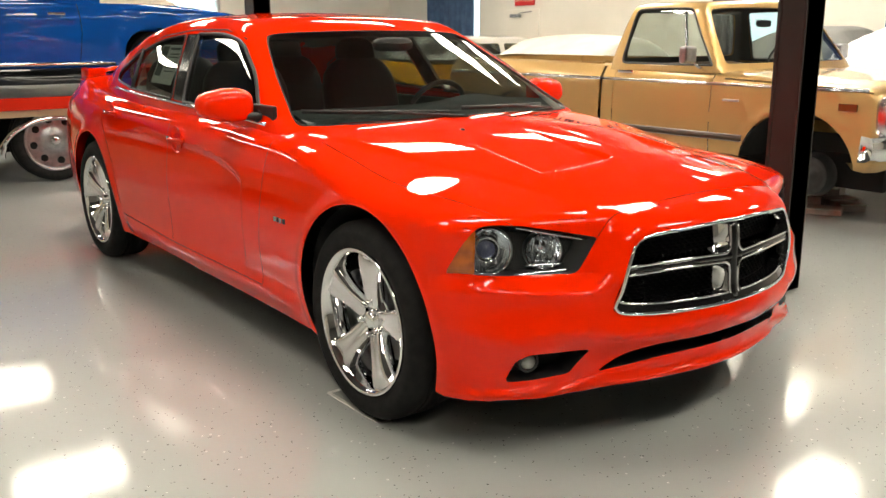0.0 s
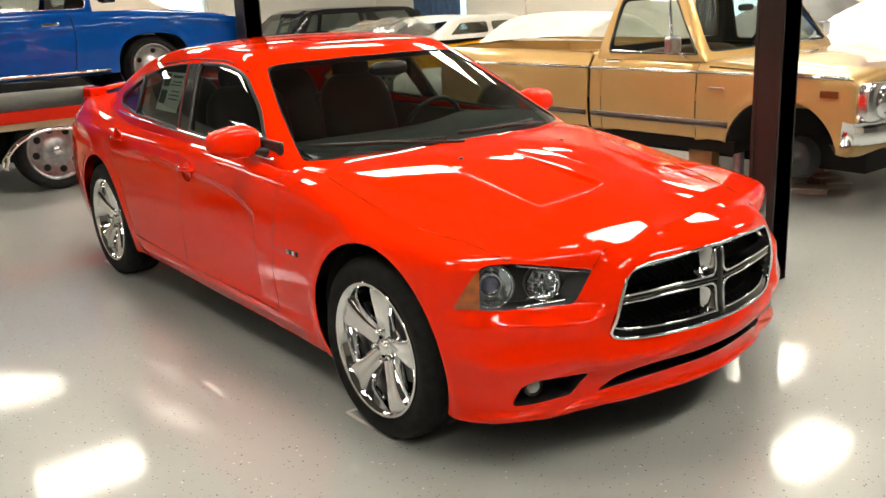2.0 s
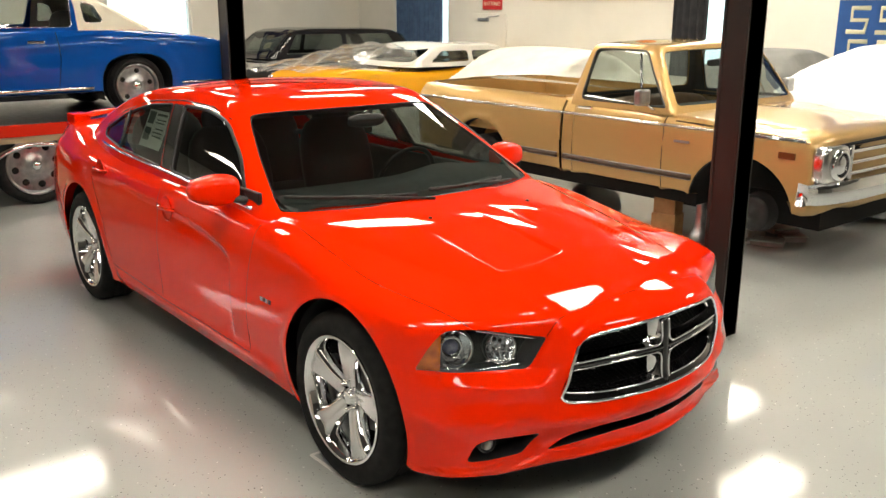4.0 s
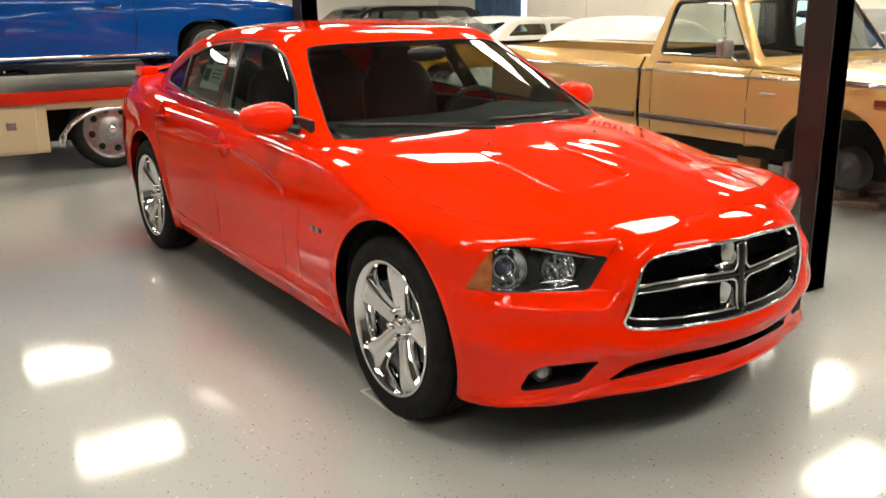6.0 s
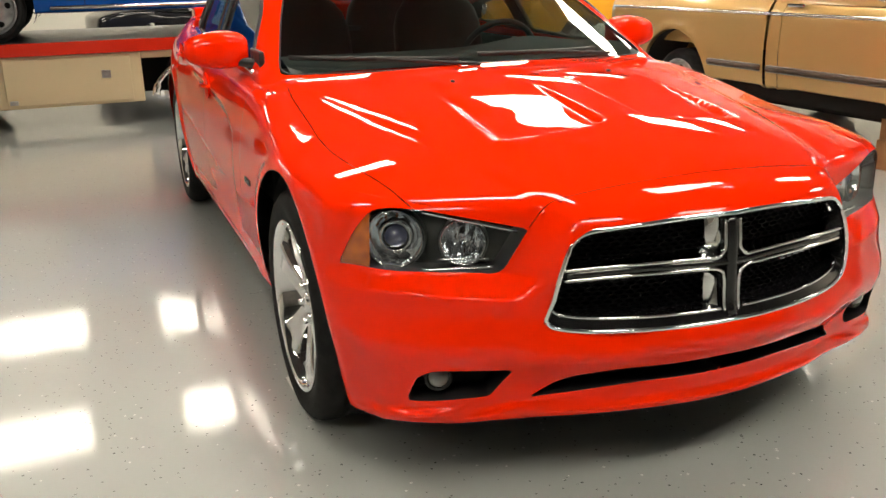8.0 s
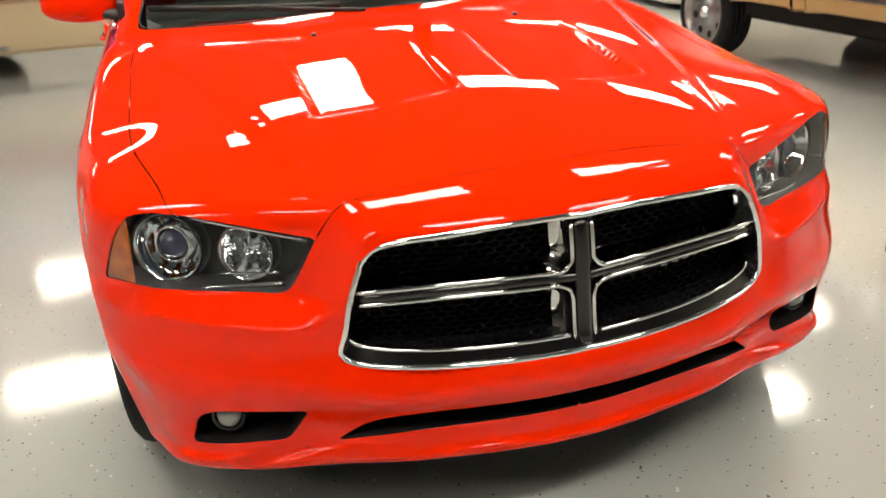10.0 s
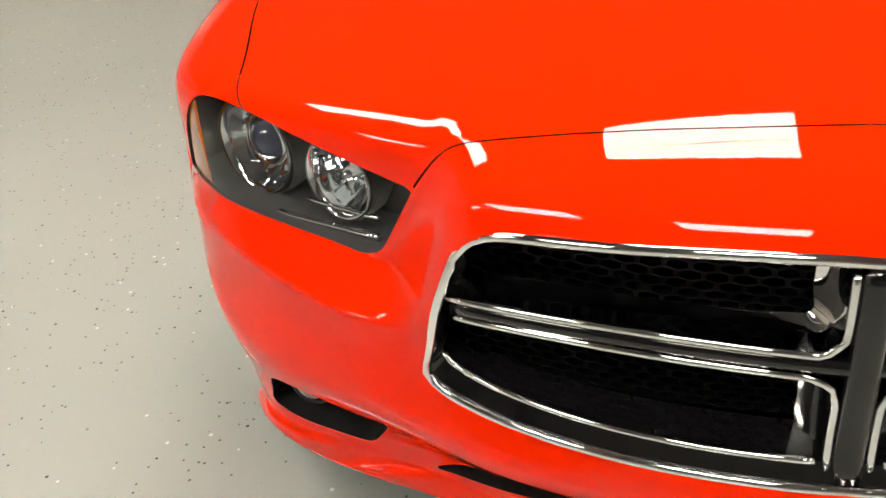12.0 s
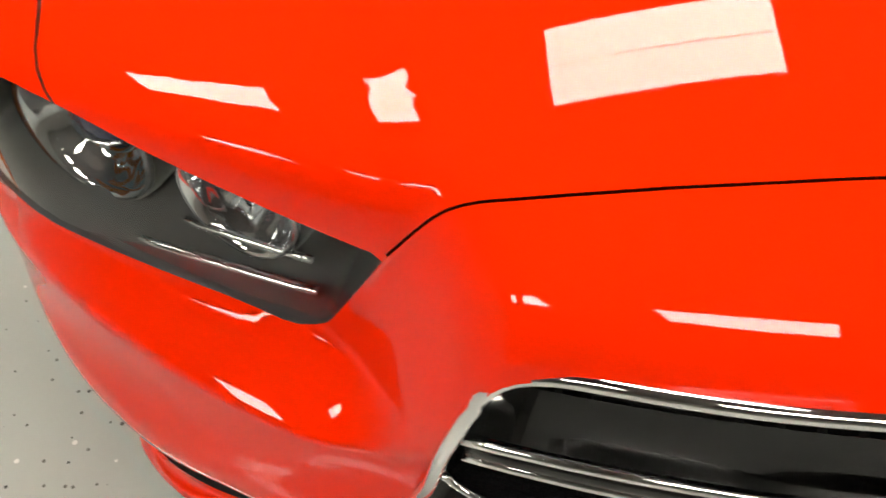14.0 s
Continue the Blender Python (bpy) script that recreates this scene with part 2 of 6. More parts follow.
def lathe(name, prof, material, parent=None, label="", n=48, axis="y", m=None, closed=False):
    """Turns a profile of (radius, along) round an axis."""
    verts, faces, k = [], [], len(prof)
    for i in range(n):
        a = 2 * math.pi * i / n
        for r, h in prof:
            c, s = r * math.cos(a), r * math.sin(a)
            p = {"y": (c, h, s), "x": (h, c, s), "z": (c, s, h)}[axis]
            verts.append(m @ Vector(p) if m is not None else p)
    for i in range(n):
        for j in range(k - 1 + closed):
            a, b = i * k + j, i * k + (j + 1) % k
            c, d = ((i + 1) % n) * k + (j + 1) % k, ((i + 1) % n) * k + j
            faces.append((a, b, c, d))
    return mesh(name, verts, faces, material, parent, label)


def tube(name, pts, radius, material, parent=None, label="", sides=8, closed=False, flat=1.0, up=None):
    """Sweeps a round (or flattened) section along points."""
    pts = [Vector(p) for p in pts]
    n, verts, faces = len(pts), [], []
    for i, p in enumerate(pts):
        a = pts[(i - 1) % n] if closed or i else p
        b = pts[(i + 1) % n] if closed or i < n - 1 else p
        t = (b - a).normalized()
        u = Vector(up[i]) if up is not None else (Vector((0, 0, 1)) if abs(t.z) < 0.9 else Vector((1, 0, 0)))
        s = t.cross(u).normalized()
        u = s.cross(t)
        for j in range(sides):
            w = 2 * math.pi * j / sides
            verts.append(p + radius * (math.cos(w) * s + flat * math.sin(w) * u))
    for i in range(n if closed else n - 1):
        for j in range(sides):
            a, b = i * sides + j, i * sides + (j + 1) % sides
            c, d = ((i + 1) % n) * sides + (j + 1) % sides, ((i + 1) % n) * sides + j
            faces.append((a, b, c, d))
    if not closed:
        faces += [tuple(range(sides))[::-1], tuple(range((n - 1) * sides, n * sides))]
    return mesh(name, verts, faces, material, parent, label)


def text(name, words, size, m, material, parent=None, label="", depth=0.004, spacing=1.0, shear=0.0, stretch=1.0):
    cu = bpy.data.curves.new(name, "FONT")
    cu.body, cu.size, cu.extrude, cu.space_character, cu.shear = words, size, depth, spacing, shear
    tmp = new(name + "_curve", cu)
    me = bpy.data.meshes.new_from_object(tmp.evaluated_get(bpy.context.evaluated_depsgraph_get()))
    bpy.data.objects.remove(tmp)
    me.transform(Matrix.Diagonal((stretch, 1, 1, 1)))
    me.transform(m)
    me.materials.clear()
    me.materials.append(material)
    ob = new(name, me)
    ob.parent = parent
    if label:
        tagged(ob, label)
    return ob


def spline(xs, ys):
    """A natural cubic spline through a few points."""
    xs, ys = np.array(xs, float), np.array(ys, float)
    if xs[0] > xs[-1]:
        xs, ys = xs[::-1], ys[::-1]
    n, h = len(xs), np.diff(xs)
    a, r = np.eye(n), np.zeros(n)
    for i in range(1, n - 1):
        a[i, i - 1 : i + 2] = h[i - 1], 2 * (h[i - 1] + h[i]), h[i]
        r[i] = 6 * ((ys[i + 1] - ys[i]) / h[i] - (ys[i] - ys[i - 1]) / h[i - 1])
    m = np.linalg.solve(a, r)

    def at(x):
        x = np.clip(np.asarray(x, float), xs[0], xs[-1])
        i = np.clip(np.searchsorted(xs, x) - 1, 0, n - 2)
        t0, t1, d = xs[i + 1] - x, x - xs[i], h[i]
        return (m[i] * t0**3 + m[i + 1] * t1**3) / (6 * d) + (ys[i] / d - m[i] * d / 6) * t0 + (ys[i + 1] / d - m[i + 1] * d / 6) * t1

    return at


def ss(x):
    x = np.clip(x, 0, 1)
    return x * x * x * (x * (6 * x - 15) + 10)


def smax(a, b, k):
    h = np.maximum(k - np.abs(a - b), 0) / k
    return np.maximum(a, b) + h * h * h * k / 6


def inside(poly, pts):
    """Which points lie in a polygon."""
    x, y = pts[:, 0], pts[:, 1]
    hit = np.zeros(len(pts), bool)
    for (x0, y0), (x1, y1) in zip(poly, np.roll(poly, -1, 0)):
        if y0 != y1:
            hit ^= ((y0 > y) != (y1 > y)) & (x < (x1 - x0) * (y - y0) / (y1 - y0) + x0)
    return hit


def rounded(pts, radius, step=0.02):
    """A closed outline with rounded corners, cut into short steps. radius: one, or one for each corner."""
    pts = np.array(pts, float)
    n, out = len(pts), []
    for i in range(n):
        p, a, b = pts[i], pts[i - 1], pts[(i + 1) % n]
        r = radius[i] if isinstance(radius, (list, tuple)) else radius
        da, db = a - p, b - p
        la, lb = np.linalg.norm(da), np.linalg.norm(db)
        r = min(r, 0.45 * la, 0.45 * lb)
        s, e = p + da / la * r, p + db / lb * r
        for t in np.linspace(0, 1, 7):
            out.append((1 - t) ** 2 * s + 2 * t * (1 - t) * p + t * t * e)
    return resample(np.array(out), step, True)


def resample(pts, step, closed):
    pts = np.array(pts, float)
    if closed:
        pts = np.vstack([pts, pts[:1]])
    d = np.r_[0, np.cumsum(np.linalg.norm(np.diff(pts, axis=0), axis=1))]
    keep = np.r_[True, np.diff(d) > 1e-9]
    pts, d = pts[keep], d[keep]
    n = max(4, int(round(d[-1] / step)))
    w = np.linspace(0, d[-1], n + 1)
    if closed:
        w = w[:-1]
    return np.stack([np.interp(w, d, pts[:, i]) for i in range(pts.shape[1])], 1)


class Shell:
    """A smooth skin f(p) = 0 over the half y < 0, seen from a spine along x at height z0: u runs along the side and round
    the two ends, v is the elevation. Outlines cut it into regions, each of which can become a mesh."""

    R, Q = 0.7, 0.9

    def __init__(self, f, x_front, x_rear, z0, v_low, v_high=90.0, reach=2.6):
        self.f, self.x0, self.x1, self.z0, self.reach = f, x_front, x_rear, z0, reach
        self.low, self.high = radians(v_low) * self.Q, radians(v_high) * self.Q
        self.first, self.last = -self.R * math.pi / 2, (x_front - x_rear) + self.R * math.pi / 2

    def chart(self, p):
        p = np.atleast_2d(np.array(p, float))
        x, y, z = p[:, 0], np.minimum(p[:, 1], 0), p[:, 2] - self.z0
        xs = np.clip(x, self.x1, self.x0)
        dx, rho = x - xs, np.hypot(x - xs, y)
        a = np.arctan2(np.abs(dx), np.maximum(-y, 1e-9))
        u = np.where(dx > 0, -self.R * a, np.where(dx < 0, (self.x0 - self.x1) + self.R * a, self.x0 - x))
        return np.stack([u, np.arctan2(z, rho) * self.Q], 1)

    def rays(self, uv):
        u, v = uv[:, 0], np.minimum(uv[:, 1] / self.Q, math.pi / 2)
        length = self.x0 - self.x1
        front, rear = np.clip(-u / self.R, 0, math.pi / 2), np.clip((u - length) / self.R, 0, math.pi / 2)
        x = self.x0 - np.clip(u, 0, length)
        n = np.stack([np.sin(front) - np.sin(rear), -np.cos(front + rear), 0 * u], 1)
        d = n * np.cos(v)[:, None]
        d[:, 2] += np.sin(v)
        return np.stack([x, 0 * x, 0 * x + self.z0], 1), d

    def place(self, uv):
        o, d = self.rays(np.atleast_2d(uv))
        lo, hi = np.zeros(len(o)), np.full(len(o), self.reach)
        for _ in range(36):
            mid = (lo + hi) / 2
            out = self.f(o + d * mid[:, None]) > 0
            hi, lo = np.where(out, mid, hi), np.where(out, lo, mid)
        p = o + d * lo[:, None]
        p[np.abs(p[:, 1]) < 1e-5, 1] = 0
        return p

    def normal(self, p, e=0.002):
        g = np.stack([self.f(p + e * a) - self.f(p - e * a) for a in np.eye(3)], 1)
        g[np.abs(p[:, 1]) < 1e-4, 1] = 0
        return g / np.maximum(np.linalg.norm(g, axis=1, keepdims=True), 1e-9)

    def band(self, path, width):
        """A narrow outline along an open path of (u, v)."""
        path = np.array(path, float)
        t = np.gradient(path, axis=0)
        n = np.stack([-t[:, 1], t[:, 0]], 1) / np.linalg.norm(t, axis=1, keepdims=True)
        return np.vstack([path + n * width / 2, (path - n * width / 2)[::-1]])

    def cut(self, outlines, du, dv):
        """outlines: name -> closed polygon in (u, v). Triangulates the whole skin along them."""
        us = np.unique(np.r_[np.arange(self.first, self.last, du), self.last])
        vs = np.unique(np.r_[np.arange(self.low, self.high, dv), self.high])
        gu, gv = np.meshgrid(us, vs, indexing="ij")
        grid = np.stack([gu.ravel(), gv.ravel()], 1)
        pts, edges = [], []
        for poly in outlines.values():
            poly = np.stack([np.clip(poly[:, 0], self.first, self.last), np.clip(poly[:, 1], self.low, self.high)], 1)
            k = len(pts)
            pts += poly.tolist()
            edges += [(k + i, k + (i + 1) % len(poly)) for i in range(len(poly))]
        if pts:
            close = np.zeros(len(grid), bool)
            arr, cell = np.array(pts), 0.35 * min(du, dv)
            for s in range(0, len(grid), 2000):
                g = grid[s : s + 2000]
                close[s : s + 2000] = (((g[:, None] - arr[None]) ** 2).sum(2) < cell**2).any(1)
            rim = (np.abs(grid[:, 0] - self.first) < 1e-9) | (np.abs(grid[:, 0] - self.last) < 1e-9) | (np.abs(grid[:, 1] - self.low) < 1e-9) | (np.abs(grid[:, 1] - self.high) < 1e-9)
            grid = grid[~close | rim]
        k = len(pts)
        from mathutils.geometry import delaunay_2d_cdt
        vv, _, ff, *_ = delaunay_2d_cdt([Vector(p) for p in pts + grid.tolist()], edges, [], 0, 1e-6)
        self.uv = np.array([tuple(v) for v in vv])
        self.tri = np.array([tuple(f) for f in ff if len(f) == 3])
        self.p = self.place(self.uv)
        self.n = self.normal(self.p)
        self.mid = self.uv[self.tri].mean(1)
        a, b, c = (self.p[self.tri[:, i]] for i in range(3))
        face = np.cross(b - a, c - a)
        flip = (face * self.n[self.tri].sum(1)).sum(1) < 0
        self.tri[flip] = self.tri[flip][:, ::-1]
        self.regions = {name: inside(poly, self.mid) for name, poly in outlines.items()}

    def skin(self, name, mask, material, parent, label="", offset=0.0, sides="both"):
        """The masked faces as a mesh: on the side y < 0 ("right"), its mirror image ("left"), or both in one."""
        tri = self.tri[mask]
        used, back = np.unique(tri, return_inverse=True)
        tri = back.reshape(-1, 3)
        p, n = self.p[used] + offset * self.n[used], self.n[used]
        flip = np.array([1, -1, 1])
        if sides == "left":
            p, n, tri = p * flip, n * flip, tri[:, ::-1]
        if sides == "both":
            k = len(p)
            seam = np.abs(p[:, 1]) < 1e-4
            other = np.where(seam, np.arange(k), k + np.cumsum(~seam) - 1)
            p, n, tri = np.vstack([p, (p * flip)[~seam]]), np.vstack([n, (n * flip)[~seam]]), np.vstack([tri, other[tri][:, ::-1]])
        return mesh(name, p, tri, material, parent, label, n)


def lip(name, loop, direction, depth, material, parent, label="", closed=True, mirror=False):
    """A wall that runs inward from an outline of places."""
    loop, d = np.array(loop, float), np.array(direction, float)
    inner = loop + d * depth
    if mirror:
        loop, inner = loop * [1, -1, 1], inner * [1, -1, 1]
    n = len(loop)
    faces = [(i, (i + 1) % n, n + (i + 1) % n, n + i) for i in range(n if closed else n - 1)]
    return mesh(name, np.vstack([loop, inner]), faces, material, parent, label)


# ---------------------------------------------------------------- the hall
XL, XR, YN, YS = -14.5, 9.0, 9.0, -9.0


def hall():
    box("floor", (XL, YS, -0.2), (XR, YN, 0), FLOOR)
    tagged(bpy.data.objects["floor"], "glossy grey epoxy floor with dark and light chips", "floor", kind="structure")
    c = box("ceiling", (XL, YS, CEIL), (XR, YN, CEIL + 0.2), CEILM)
    tagged(c, "dark grey painted flat ceiling of the hall", "ceiling", kind="structure")
    # added wall out of view, grey to lower fill light and haze on the nose
    e = box("unseen_wall_east", (XR, YS - 0.2, 0), (XR + 0.2, YN + 0.2, CEIL), UNSEENGREY)
    s = box("wall_south", (XL, YS - 0.2, 0), (XR, YS, CEIL), WALL)
    for w, tone in ((e, "grey"), (s, "off-white")):
        tagged(w, tone + " painted wall out of view that closes the hall", "wall", kind="structure")


hall()


def wall_with_openings(name, along, at, thick, lo, hi, holes):
    """A wall along x or y with rectangular openings (a, b, z0, z1) through it."""
    bm = bmesh.new()
    cuts = sorted({lo, hi, *[v for hcut in holes for v in hcut[:2]]})
    for a, b in zip(cuts, cuts[1:]):
        zs = [(0.0, CEIL)]
        for h0, h1, z0, z1 in holes:
            if h0 <= a and b <= h1:
                zs = [(p, q) for s, t in zs for p, q in ((s, min(t, z0)), (max(s, z1), t)) if q - p > 1e-6]
        for s, t in zs:
            if along == "x":
                box_bm(bm, (a, at, s), (b, at + thick, t))
            else:
                box_bm(bm, (at, a, s), (at + thick, b, t))
    bmesh.ops.remove_doubles(bm, verts=bm.verts, dist=1e-5)
    w = part(name, bm, WALL)
    return tagged(w, "off-white painted wall with signs and windows", "wall", kind="structure")


def post(x, y, side=0.20):
    """A square steel column with base plate."""
    t = thing("steel_post", "black painted square steel column standing on the floor", "column", pose(x, y, 0), "steel posts")
    h = side / 2
    bm = bmesh.new()
    box_bm(bm, (-h, -0.94 * h, 0.0), (h, 0.94 * h, CEIL), 0.006)
    part("web", bm, POSTBLACK, t)
    for sx in (-1, 1):
        box("flange", (sx * h - (0.02 if sx > 0 else 0), -h, 0.0), (sx * h + (0.02 if sx < 0 else 0), h, CEIL), POSTBLACK, t, bevel=0.003)
    return t


def ceiling_light(x, y):
    t = thing("ceiling_light", "white recessed fluorescent ceiling fixture, switched on", "ceiling light", pose(x, y, CEIL), "ceiling lights")
    w, l = 0.30, 0.61
    bm = bmesh.new()
    for lo, hi in (((-w, -l, -0.05), (-w + 0.02, l, 0)), ((w - 0.02, -l, -0.05), (w, l, 0)), ((-w + 0.02, -l, -0.05), (w - 0.02, -l + 0.02, 0)),
                   ((-w + 0.02, l - 0.02, -0.05), (w - 0.02, l, 0)), ((-0.004, -l + 0.02, -0.048), (0.004, l - 0.02, 0))):
        box_bm(bm, lo, hi)
    part("frame", bm, PANELFRAME, t)
    for a, b in ((-w + 0.021, -0.005), (0.005, w - 0.021)):
        box("diffuser", (a, -l + 0.021, -0.045), (b, l - 0.021, -0.003), GLOW, t, "glowing white diffuser")
    return t


LIGHT_PLACES = [(x, y) for y in (-2.5, -0.2, 2.1) for x in (-11.2, -7.75, -4.15, -0.48, 3.1) if (x, y) != (-4.15, -2.5)]
LIGHT_PLACES += [(3.1, -4.8), (-11.6, -5.6)] + [(x, 4.4) for x in (-11.4, -8.0, -4.4, -0.8)] + [(x, 6.5) for x in (-9.6, -5.95, -2.25, 1.4)] + [(-3.95, 8.3)]
first_light = ceiling_light(*LIGHT_PLACES[0])
for lx, ly in LIGHT_PLACES[1:]:
    copy_thing(first_light, pose(lx, ly, CEIL))


# ---------------------------------------------------------------- the red saloon
nose_x = spline([0.14, 0.20, 0.235, 0.27, 0.32, 0.40, 0.45, 0.50, 0.56, 0.65, 0.72, 0.76, 0.82, 0.92, 1.05],
                [0.80, 0.868, 0.905, 0.925, 0.932, 0.940, 0.928, 0.902, 0.890, 0.886, 0.880, 0.872, 0.845, 0.78, 0.68])
hood_z = spline([0.95, 0.87, 0.80, 0.75, 0.70, 0.65, 0.60, 0.50, 0.40, 0.30, 0.20, 0.0, -0.20, -0.62, -1.2, -2.0, -3.0, -3.6, -4.0, -4.2],
                [0.735, 0.776, 0.808, 0.827, 0.844, 0.8595, 0.8734, 0.897, 0.9165, 0.933, 0.947, 0.972, 0.992, 1.015, 1.03, 1.04, 1.055, 1.09, 1.10, 1.07])
half_w = spline([0.9, 0.6, 0.3, 0.0, -0.6, -1.5, -2.5, -3.05, -3.6, -4.0, -4.2],
                [0.885, 0.908, 0.936, 0.952, 0.945, 0.945, 0.95, 0.955, 0.91, 0.83, 0.77])
sill_z = spline([0.95, 0.6, 0.3, -0.5, -2.5, -3.5, -4.2], [0.20, 0.20, 0.20, 0.205, 0.225, 0.24, 0.28])
crease_z = spline([-0.80, -1.0, -1.2, -1.6, -2.4, -3.2], [0.70, 0.80, 0.845, 0.87, 0.91, 0.95])


def saloon_under(x, y):
    return sill_z(x) + (0.022 + 0.030 * (1 - np.clip(y / 0.85, 0, 1) ** 2)) * ss((x - 0.40) / 0.25)


def step3(x):
    x = np.clip(x, 0, 1)
    return x * x * (3 - 2 * x)


def ramp(x):
    """A straight rise from 0 to 1 with slightly eased ends."""
    return 0.75 * np.clip(x, 0, 1) + 0.25 * step3(x)


def nose_face(y, z):
    """The front of the nose before the lamps are let in."""
    y = np.abs(y)
    corner = 0.3 * ss((y - 0.34) / 0.22) * (1 - 0.45 * ss((y - 0.62) / 0.15))
    jaw = np.maximum(nose_x(z) - 0.888, 0) * ss((0.60 - z) / 0.03)
    return nose_x(z) - corner * jaw - 0.42 * y**2 - 0.16 * y**8 - 0.020 * ss((y - 0.16) / 0.18) * (1 - ss((y - 0.46) / 0.13)) * ss((0.66 - z) / 0.12) * ss((z - 0.40) / 0.1)


def saloon_body(p):
    x, y, z = p[:, 0], np.abs(p[:, 1]), p[:, 2]
    brow = nose_face(y, z)
    nest = -smax(-(0.707 - 0.38 * (y - 0.48) - 0.28 * (y - 0.48) ** 2 - 3.0 * np.maximum(y - 0.78, 0) ** 2), -brow, 0.03)
    edge_g, edge_l = 0.408 + 0.37 * (0.71 - z), 0.48 + 0.55 * (0.738 - z)
    into_nest = step3((y - edge_g - 0.004) / np.maximum(edge_l - edge_g - 0.004, 0.02)) * ramp((z - 0.580) / 0.048)
    face = brow + (nest - brow) * into_nest
    under = saloon_under(x, y)
    lipm = 1 - ss((z - under - 0.024) / 0.022)
    chin = (0.022 + 0.006 * ss((y - 0.42) / 0.2)) * lipm * ss((x - 0.3) / 0.2)
    taper = ss((0.52 - z) / 0.16) * (1 - 0.5 * lipm)
    tuck = 0.085 * ss((0.51 - z) / 0.21) * (0.92 + 0.08 * ss(y / 0.3)) * (1 - 0.6 * ss((y - 0.40) / 0.46))
    front = x - (face + chin - tuck)
    groove = 0.603 - 0.25 * x
    bulge = 0.008 * (1 - step3((y - groove) / 0.05))
    scoop_y = ss((y - 0.06) / 0.03) * (1 - ss((y - 0.385) / 0.03))
    scoop = 0.018 * scoop_y * ss((x + 0.20) / 0.55) * (1 - ss((x - 0.385 + 0.9 * (y - 0.22) ** 2) / 0.03))
    fore = ss((x + 0.15) / 0.8)
    lift = -smax(-np.maximum(y - groove, 0) / np.maximum(0.84 - groove, 0.1), -1.0, 0.25)
    fall = (0.158 + 0.052 * fore) * y**2 * (1 - 0.5 * ss((0.15 - x) / 0.9)) - (0.036 * ss((x + 0.05) / 0.5) + 0.012 * fore) * lift
    top = z - (hood_z(x) - fall + bulge - scoop)
    dz = z - 0.60
    r_f, r_r = np.hypot(x - 0.02, z - 0.37), np.hypot(x + 3.04, z - 0.37)
    flare = 0.010 * (np.exp(-(((r_f - 0.43) / 0.035) ** 2)) + np.exp(-(((r_r - 0.43) / 0.035) ** 2)))
    into = np.minimum(-0.905 - x, crease_z(x) - z)
    scallop = 0.018 * ss(into / 0.055) * (1 - ss((-x - 1.0) / 1.9)) * ss((z - 0.32) / 0.2)
    rocker = 0.02 * np.exp(-(((z - 0.30) / 0.05) ** 2)) * ss((-x - 0.4) / 0.2) * (1 - ss((-x - 2.4) / 0.2))
    belt = 0.02 * ss((z - 0.93) / 0.08) * ss((-x - 0.5) / 0.3)
    side = y - (half_w(x) - np.where(dz > 0, 0.36, 0.40) * dz**2 - 0.9 * np.maximum(dz - 0.2, 0) ** 2.2 + flare - scallop + rocker - belt - 0.040 * taper * ss((x - 0.38) / 0.2))
    rear = (-4.13 + 0.22 * y**2 + 0.25 * np.maximum(z - 0.9, 0) ** 1.5) - x
    low = under - z
    g = smax(front, top, 0.07)
    g = smax(g, side, 0.075)
    g = smax(g, rear, 0.09)
    return smax(g, low, 0.018)


def on_deck(pts):
    """Lifts places (x, y) of the plan onto the hood and fenders."""
    xy = np.array(pts, float)
    lo, hi = np.full(len(xy), 0.5), np.full(len(xy), 1.3)
    for _ in range(40):
        mid = (lo + hi) / 2
        out = saloon_body(np.column_stack([xy, mid])) > 0
        hi, lo = np.where(out, mid, hi), np.where(out, lo, mid)
    return [tuple(q) for q in np.column_stack([xy, lo])]


roof_z = spline([-0.9, -1.15, -1.5, -1.95, -2.4, -2.8, -3.1, -3.4, -3.7], [1.345, 1.405, 1.452, 1.475, 1.452, 1.375, 1.275, 1.155, 1.02])
cabin_w = spline([0.9, 1.0, 1.1, 1.2, 1.3, 1.38, 1.46, 1.55], [0.865, 0.835, 0.795, 0.748, 0.695, 0.645, 0.575, 0.48])


def screen_x(y, z):
    return -0.455 - 2.15 * (z - 1.02) - 0.5 * y**2


def saloon_cabin(p):
    x, y, z = p[:, 0], np.abs(p[:, 1]), p[:, 2]
    top = z - (roof_z(x) - 0.085 * y**2)
    side = y - (cabin_w(z) - 0.11 * np.maximum(-2.35 - x, 0) ** 2)
    screen = (x - screen_x(y, z)) / 2.35
    g = smax(top, side, 0.06)
    return smax(g, screen, 0.05)


